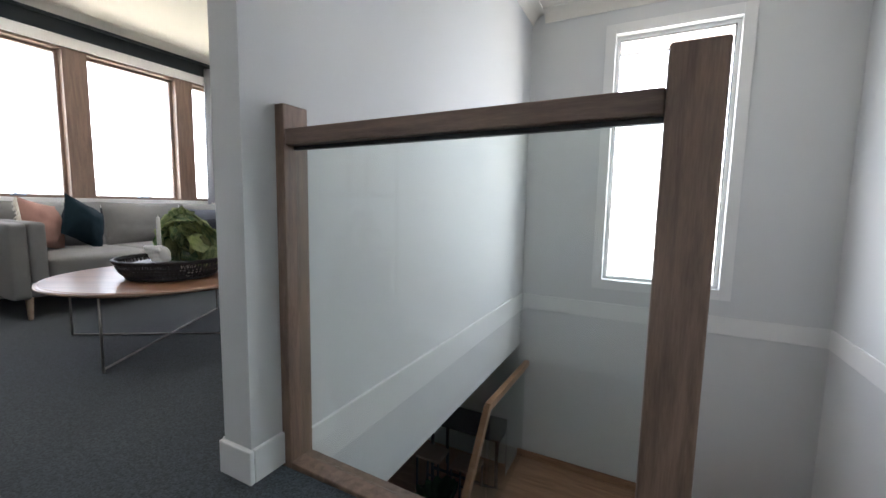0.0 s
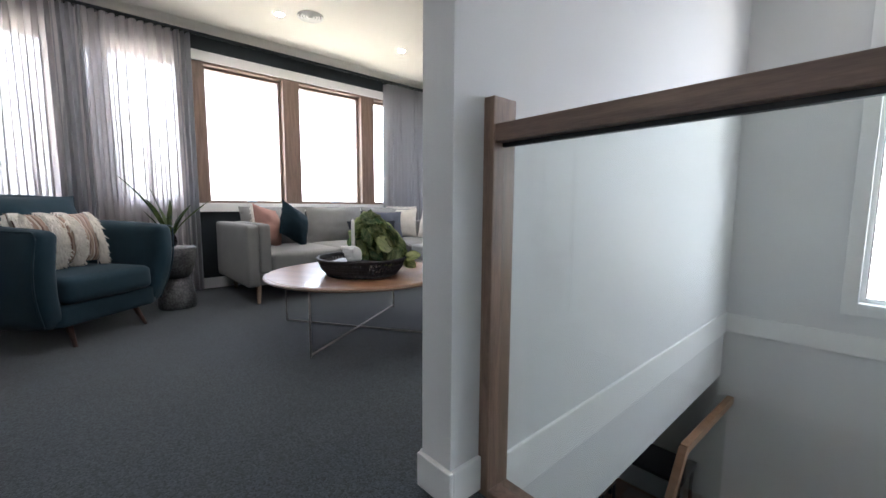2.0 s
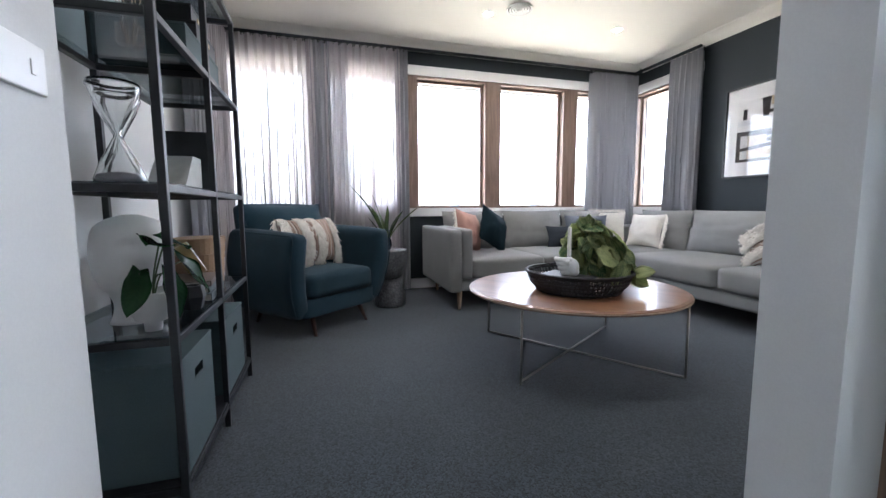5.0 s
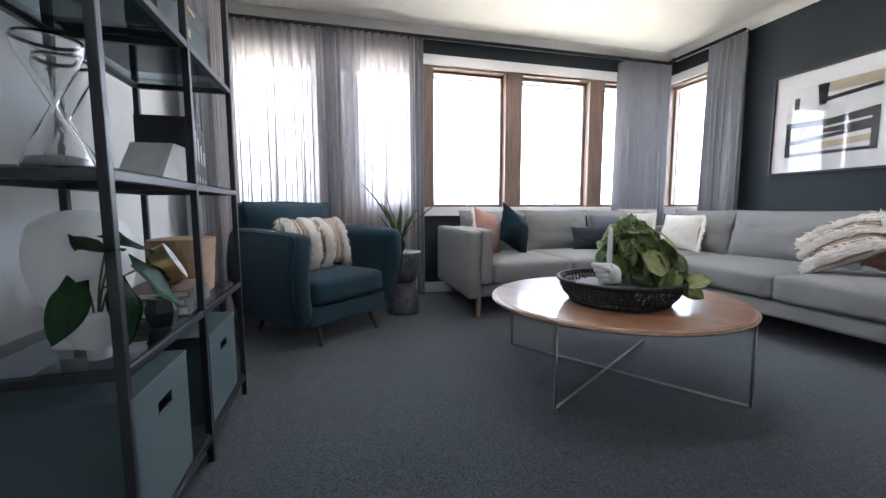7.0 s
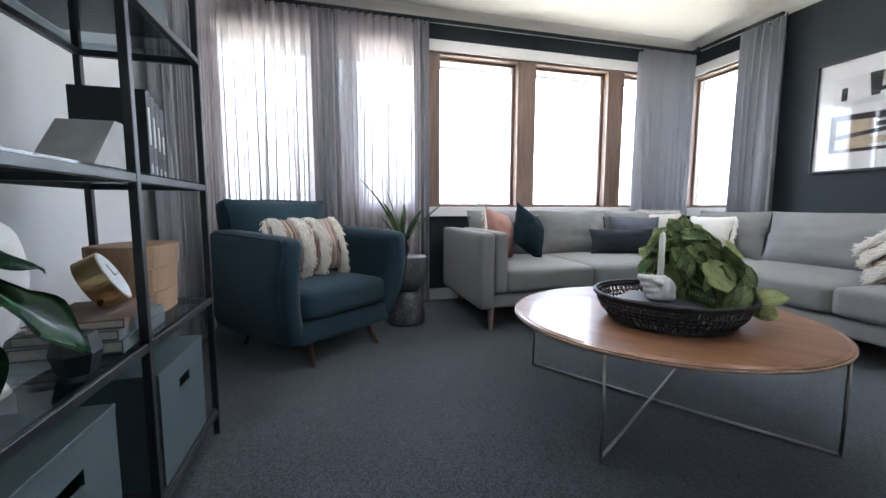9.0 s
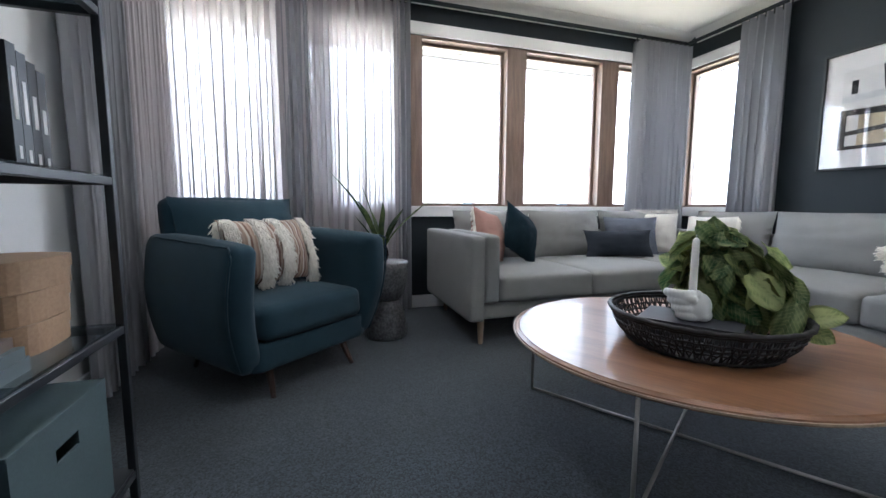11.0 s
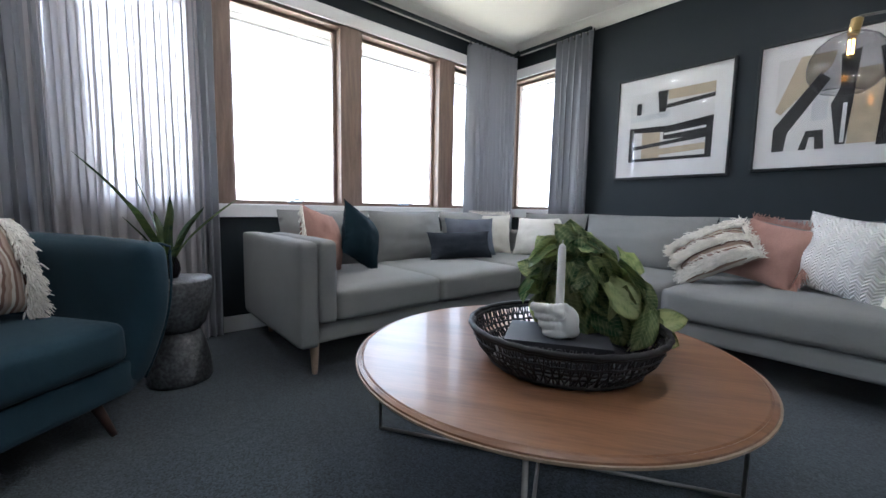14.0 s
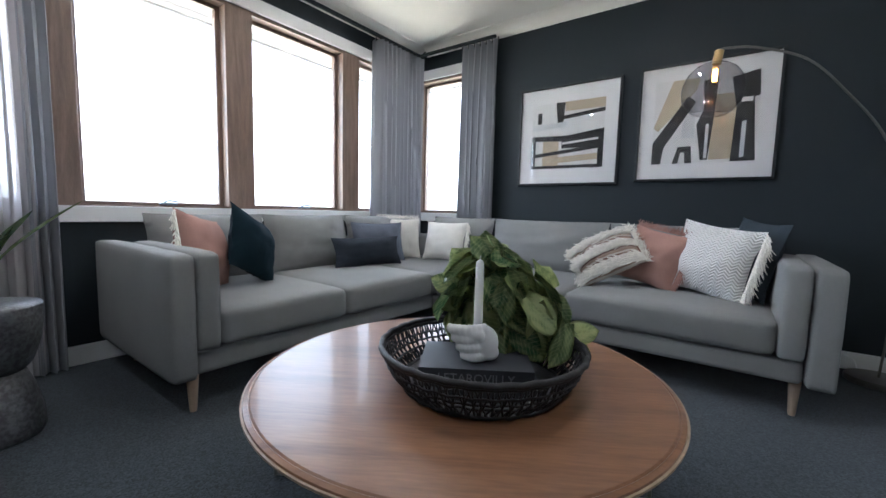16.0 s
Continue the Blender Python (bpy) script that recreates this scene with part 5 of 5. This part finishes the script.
# ---- snake plant on the side table ----
VASEGLASS = glassy("dark_vase_glass", (0.25, 0.22, 0.26), 0.05)
sp = thing("snake_plant", pose(-4.4, 0.76, 0.541), "snake plant with long blades in a dark glass vase", "plant")
part("vase", lathe([(0.03, 0.0), (0.045, 0.004), (0.056, 0.04), (0.052, 0.08), (0.038, 0.115), (0.042, 0.13), (0.039, 0.13), (0.034, 0.115), (0.047, 0.08), (0.05, 0.04), (0.04, 0.01), (0.001, 0.008)], 32), VASEGLASS, sp, "dark glass vase", smooth=True)
rnd = random.Random(9)
for k, (az, L, lean, w) in enumerate(((2.6, 0.6, 0.33, 0.02), (1.9, 0.52, 0.12, 0.034), (0.3, 0.4, 0.06, 0.03), (0.9, 0.33, 0.18, 0.032), (5.4, 0.42, 0.34, 0.03), (3.4, 0.42, 0.4, 0.026), (4.4, 0.3, 0.2, 0.03), (0.0, 0.36, 0.3, 0.028), (2.2, 0.3, 0.16, 0.03), (5.0, 0.26, 0.1, 0.03))):
    az += 2.4
    bm = bmesh.new()
    rows = []
    for j in range(13):
        t = j / 12
        c = Vector((math.cos(az), math.sin(az), 0)) * (lean * t ** 1.7 + 0.01)
        z = 0.02 + L * t * (1 - 0.12 * lean * t)
        half = 0.68 * w * (0.55 + 0.9 * t) * (1 - t ** 4) + 0.0008
        side = Vector((-math.sin(az + 0.5 * t), math.cos(az + 0.5 * t), 0))
        wob = 0.004 * math.sin(11 * t + k)
        rows.append([bm.verts.new(c + side * (half * u + wob) + Vector((0, 0, z)) + Vector((math.cos(az), math.sin(az), 0)) * (0.3 * half * (abs(u) - 0.5))) for u in (-1, -0.5, 0, 0.5, 1)])
    for a, b in zip(rows, rows[1:]):
        for i in range(4):
            bm.faces.new((a[i], a[i + 1], b[i + 1], b[i]))
    bmesh.ops.solidify(bm, geom=bm.faces[:], thickness=0.0015)
    part("leaf", bm, SNAKE, sp, smooth=True)

# ---- shelving unit ----
XS, YF, YB = (-1.912, -2.455, -3.005), -0.232, -0.6
LEVELS = (0.095, 0.555, 0.992, 1.455, 1.885)
unit = thing("shelving_unit", pose(0, 0, 0), "tall black metal shelving unit with tinted glass shelves", "shelf")
for x in XS:
    for y in (YF, YB):
        part("post", box(x - 0.011, x + 0.011, y - 0.011, y + 0.011, 0, 1.895, 0.002), BLACK, unit)
for z in LEVELS:
    for y in (YF, YB):
        for a, b in zip(XS[1:], XS):
            part("rail", box(a + 0.011, b - 0.011, y - 0.0105, y + 0.0105, z - 0.011, z + 0.011, 0.002), BLACK, unit)
    for x in XS:
        part("side_rail", box(x - 0.0105, x + 0.0105, YB + 0.011, YF - 0.011, z - 0.011, z + 0.011, 0.002), BLACK, unit)
    for a, b in zip(XS[1:], XS):
        g = part("shelf_plate", box(a - 0.004, b + 0.004, YB - 0.004, YF + 0.004, z + 0.0112, z + 0.0172), BLACK if z < 0.2 else SHELFGLASS, unit, "tinted glass shelf" if z > 0.2 else "black metal shelf")
TOP = 0.0175
BOXG = material("grey_green_card", (0.06, 0.09, 0.095), 0.75, vary=0.06, scale=6, fine=0.05, fine_scale=200)


def storage_box(x0, x1, y0, y1, z, h, label, lid=False, mat=BOXG):
    b = thing("storage_box", pose((x0 + x1) / 2, (y0 + y1) / 2, z), label, "box", "storage boxes on the shelf")
    w, d = x1 - x0, y1 - y0
    t = 0.006
    part("bottom", box(-w / 2, w / 2, -d / 2, d / 2, 0, t), mat, b)
    for s in (-1, 1):
        part("side_panel", box(*sorted((s * w / 2, s * (w / 2 - t))), -d / 2, d / 2, t, h), mat, b)
    part("back_panel", box(-w / 2 + t, w / 2 - t, -d / 2, -d / 2 + t, t, h), mat, b)
    if lid:
        part("front_panel", box(-w / 2 + t, w / 2 - t, d / 2 - t, d / 2, t, h), mat, b)
    else:
        bm = bmesh.new()
        rings = []
        for y in (d / 2 - t, d / 2):
            for x0, x1, z0, z1 in ((-w / 2 + t, w / 2 - t, t, h), (-0.045, 0.045, h - 0.095, h - 0.06)):
                rings.append([bm.verts.new(p) for p in ((x0, y, z0), (x1, y, z0), (x1, y, z1), (x0, y, z1))])
        for p, q in ((0, 1), (2, 3), (0, 2), (1, 3)):
            for k in range(4):
                bm.faces.new((rings[p][k], rings[p][(k + 1) % 4], rings[q][(k + 1) % 4], rings[q][k]))
        part("front_panel", bm, mat, b, "front with a cut-out grip")
    part("lid", box(-w / 2 - 0.003, w / 2 + 0.003, -d / 2 - 0.003, d / 2 + 0.001, h, h + 0.012, 0.002), mat, b)
    if lid:
        part("label_holder", box(-0.04, 0.04, d / 2, d / 2 + 0.003, h * 0.55, h * 0.8, 0.001), BRASS, b)
    return b


storage_box(-2.29, -1.95, -0.56, -0.235, LEVELS[0] + TOP, 0.355, "grey-green storage box with a cut-out grip")
storage_box(-2.89, -2.52, -0.56, -0.235, LEVELS[0] + TOP, 0.325, "grey-green storage box with a cut-out grip")
storage_box(-2.85, -2.36, -0.56, -0.27, LEVELS[3] + TOP, 0.13, "flat grey-green document box with a label holder", True)
storage_box(-2.85, -2.55, -0.55, -0.28, LEVELS[3] + TOP + 0.143, 0.07, "black document box with a label holder", True, BLACK)
storage_box(-2.82, -2.57, -0.54, -0.3, LEVELS[3] + TOP + 0.226, 0.06, "small black document box on the stack", True, BLACK)

# second shelf: sculpture, bowl with a plant, books, clock, wooden boxes
PLASTER = material("white_plaster", (0.74, 0.73, 0.71), 0.75, vary=0.03, scale=9)
z1 = LEVELS[1] + TOP
bm = bmesh.new()
rows = []
for j in range(29):
    t = j / 28
    z = 0.325 * t
    if t < 0.3:
        a, b = 0.062 - 0.018 * math.sin(math.pi * t / 0.3) * 0.6, 0.058 - 0.012 * math.sin(math.pi * t / 0.3)
    else:
        s = (t - 0.3) / 0.7
        a, b = 0.062 + 0.032 * math.sin(math.pi * min(1, s * 0.85 + 0.08)), 0.06 + 0.03 * math.sin(math.pi * min(1, s * 0.8 + 0.1))
    if t > 0.86:
        a, b = a * math.sqrt(max(0.02, 1 - ((t - 0.86) / 0.145) ** 2)), b * math.sqrt(max(0.02, 1 - ((t - 0.86) / 0.145) ** 2))
    row = []
    for i in range(40):
        p = 2 * math.pi * i / 40
        r = 1.0
        f = math.exp(-((math.sin(p / 2 - math.pi / 4) / 0.16) ** 2))
        nose = 0.22 * f * math.exp(-((t - 0.62) / 0.1) ** 2)
        lips = 0.1 * f * math.exp(-((t - 0.46) / 0.025) ** 2)
        chin = 0.1 * f * math.exp(-((t - 0.36) / 0.035) ** 2)
        eye = -0.2 * math.exp(-((t - 0.73) / 0.035) ** 2) * (math.exp(-((math.sin((p - math.pi / 2) / 2) - 0.27) / 0.1) ** 2) + math.exp(-((math.sin((p - math.pi / 2) / 2) + 0.27) / 0.1) ** 2))
        k = r + nose + lips + chin + eye
        row.append(bm.verts.new((a * k * math.cos(p), b * k * math.sin(p), z)))
    rows.append(row)
for a, b in zip(rows, rows[1:]):
    for i in range(40):
        bm.faces.new((a[i], a[(i + 1) % 40], b[(i + 1) % 40], b[i]))
bm.faces.new(rows[0][::-1])
bm.faces.new(rows[-1])
head = part("sculpture", bm, PLASTER, smooth=True)
head.matrix_world = pose(-2.14, -0.405, z1, 0, 0, -40) @ Matrix.Diagonal((1.2, 1.2, 1.06, 1))
tagged(head, "white plaster head sculpture on a glass shelf", "sculpture")
bowl = thing("potted_plant", pose(-1.99, -0.31, z1), "dark green leaves in a ribbed white bowl", "plant")
part("bowl", lathe([(0.022, 0.0), (0.024, 0.025), (0.045, 0.035), (0.05, 0.05), (0.054, 0.052), (0.058, 0.066), (0.062, 0.068), (0.065, 0.083), (0.068, 0.085), (0.07, 0.1), (0.072, 0.103), (0.073, 0.118), (0.07, 0.122), (0.065, 0.12), (0.05, 0.07)], 36), PLASTER, bowl, "ribbed white bowl", smooth=True)
dl = leaf_set(DEEPLEAF, [(0.16, 0.1), (0.14, 0.085), (0.12, 0.07)], 50)
bm = bmesh.new()
for k, (p, d, u) in enumerate((((-0.05, 0.07, 0.2), (-0.5, 0.35, -0.6), (0.2, 0.6, 0.6)), ((0.03, 0.06, 0.17), (0.3, 0.3, -0.9), (0.3, 0.8, 0.3)), ((0.07, 0.0, 0.18), (0.7, 0.1, -0.7), (0.5, 0.6, 0.5)),
                               ((0.0, 0.03, 0.26), (0.9, 0.2, 0.15), (0, 0.4, 0.9)), ((-0.02, 0.04, 0.27), (-0.9, 0.2, -0.1), (0, 0.5, 0.8)))):
    put_leaf(dl[k % 3], bowl, p, d, u)
    tube(bm, smooth_path([(0, 0, 0.05), (p[0] * 0.3, p[1] * 0.3, 0.16), p], 5), 0.0025, 5)
part("stalk", bm, STEM, bowl, smooth=True)
hexa = thing("tealight_holder", pose(-2.25, -0.275, z1), "dark faceted tealight holder on a glass shelf", "candle holder")
part("body", lathe([(0.032, 0), (0.045, 0.045), (0.036, 0.085), (0.022, 0.085), (0.02, 0.05)], 6), BLACK, hexa)
TAN = material("tan_book_cover", (0.14, 0.1, 0.08), 0.6)
GREENC = material("grey_book_cover", (0.1, 0.125, 0.13), 0.5)
book(pose(-2.5, -0.36, z1, 0, 0, 184), 0.3, 0.22, 0.03, GREENC, "grey book at the bottom of a flat stack", "stacked books")
book(pose(-2.5, -0.36, z1 + 0.0305, 0, 0, 182), 0.28, 0.21, 0.024, GREENC, "grey book in a flat stack", "stacked books")
book(pose(-2.5, -0.355, z1 + 0.055, 0, 0, 187), 0.26, 0.19, 0.022, TAN, "tan-edged book on top of a flat stack", "stacked books")
clk = thing("desk_clock", pose(-2.54, -0.36, z1 + 0.146, 0, 0, 196) @ pose(0, 0, 0, 62, 0, 0) @ Matrix.Diagonal((1.35, 1.35, 1.35, 1)), "round brushed brass desk clock leaning on a book stack", "clock")
part("case", lathe([(0.05, -0.022), (0.054, -0.02), (0.054, 0.022), (0.05, 0.022)], 40), BRASS, clk, "brass case")
part("dial", lathe([(0.05, 0.0221), (0.05, 0.0235)], 40), FOG, clk, "pale dial")
part("hour_hand", box(-0.001, 0.001, 0, 0.026, 0.0236, 0.0245), BLACK, clk)
part("minute_hand", box(0, 0.036, -0.001, 0.001, 0.0236, 0.0245), BLACK, clk)
KRAFT = material("bent_wood_box", (0.33, 0.21, 0.12), 0.7, vary=0.1, scale=12, fine=0.06, fine_scale=120)
for k, (w, d) in enumerate(((0.27, 0.2), (0.27, 0.2), (0.28, 0.205))):
    kb = thing("wooden_box", pose(-2.83, -0.4, z1 + 0.0745 * k, 0, 0, 4 - 5 * k), "oval bent-wood box with a lid, stacked", "box", "stacked wooden boxes")
    for nm, s, za, zb in (("body", 1.0, 0, 0.042), ("lid", 1.03, 0.0425, 0.074)):
        bm = lathe([(0.5, za), (0.5, zb)], 36)
        for v in bm.verts:
            t = math.atan2(v.co.y, v.co.x)
            q = (abs(math.cos(t)) ** 3 + abs(math.sin(t)) ** 3) ** (-1 / 3)
            v.co.x, v.co.y = s * w * 0.5 * q * math.cos(t), s * d * 0.5 * q * math.sin(t)
        part(nm, bm, KRAFT, kb)

# third shelf: hourglasses, upright books, stone bookend
z2 = LEVELS[2] + TOP
HG = glassy("hourglass_glass", (0.97, 0.98, 0.98), 0.0, 1.45)
SANDY = material("grey_sand", (0.25, 0.25, 0.26), 0.9, fine=0.3, fine_scale=500)
for x, y in ((-2.04, -0.38), (-2.2, -0.44)):
    hg = thing("hourglass", pose(x, y, z2), "clear glass hourglass with dark sand", "hourglass", "hourglasses on the shelf")
    outer = [(0.062, 0.0), (0.066, 0.012), (0.05, 0.055), (0.018, 0.12), (0.007, 0.145), (0.018, 0.17), (0.05, 0.235), (0.066, 0.278), (0.062, 0.29)]
    inner = [(a - 0.0025, b) for a, b in outer[1:-1]][::-1]
    part("glass", lathe(outer + inner + [(0.059, 0.003)], 36), HG, hg, smooth=True)
    part("sand", lathe([(0.06, 0.002), (0.061, 0.014), (0.055, 0.026), (0.01, 0.034)], 30), SANDY, hg, smooth=True)
SPINE = material("white_lettering", (0.6, 0.6, 0.6), 0.6)
UPRIGHT = Matrix(((0, 0, 1, 0), (0, -1, 0, 0), (1, 0, 0, 0), (0, 0, 0, 1)))
for k in range(4):
    tall = 0.285 - 0.012 * k
    b = book(Matrix.Translation((-2.83 - 0.034 * k, -0.43, z2 + tall / 2)) @ UPRIGHT, tall, 0.21, 0.032, BLACK, "tall black book standing on the shelf", "upright books")
    part("spine_title", box(-0.03, 0.09 - 0.02 * k, -0.1062, -0.105, 0.009, 0.022), SPINE, b, "pale bar of spine lettering")
    part("spine_imprint", box(-0.12, -0.09, -0.1062, -0.105, 0.01, 0.02), SPINE, b)
be = thing("bookend", pose(-2.64, -0.42, z2), "pale grey wedge-shaped stone bookend", "bookend")
bm = bmesh.new()
v = [bm.verts.new(p) for y in (-0.07, 0.07) for p in ((-0.13, y, 0), (0.13, y, 0), (-0.01, y, 0.155), (-0.13, y, 0.155))]
for q in ((3, 2, 1, 0), (4, 5, 6, 7), (0, 1, 5, 4), (1, 2, 6, 5), (2, 3, 7, 6), (3, 0, 4, 7)):
    bm.faces.new([v[i] for i in q])
part("block", bm, material("pale_stone", (0.42, 0.43, 0.42), 0.7, vary=0.12, scale=14), be)
dif = thing("reed_diffuser", pose(-2.24, -0.4, LEVELS[3] + TOP), "amber glass reed diffuser with thin reeds", "diffuser")
part("bottle", lathe([(0.036, 0), (0.04, 0.005), (0.04, 0.06), (0.018, 0.075), (0.018, 0.09)], 28), glassy("amber_glass", (0.5, 0.26, 0.12), 0.05), dif, smooth=True)
for k in range(6):
    part("reed", tube(bmesh.new(), [(0.006 * math.cos(k), 0.006 * math.sin(k), 0.01), (0.055 * math.cos(k * 1.05), 0.055 * math.sin(k * 1.05), 0.25)], 0.0015, 5), LEGWOOD, dif)
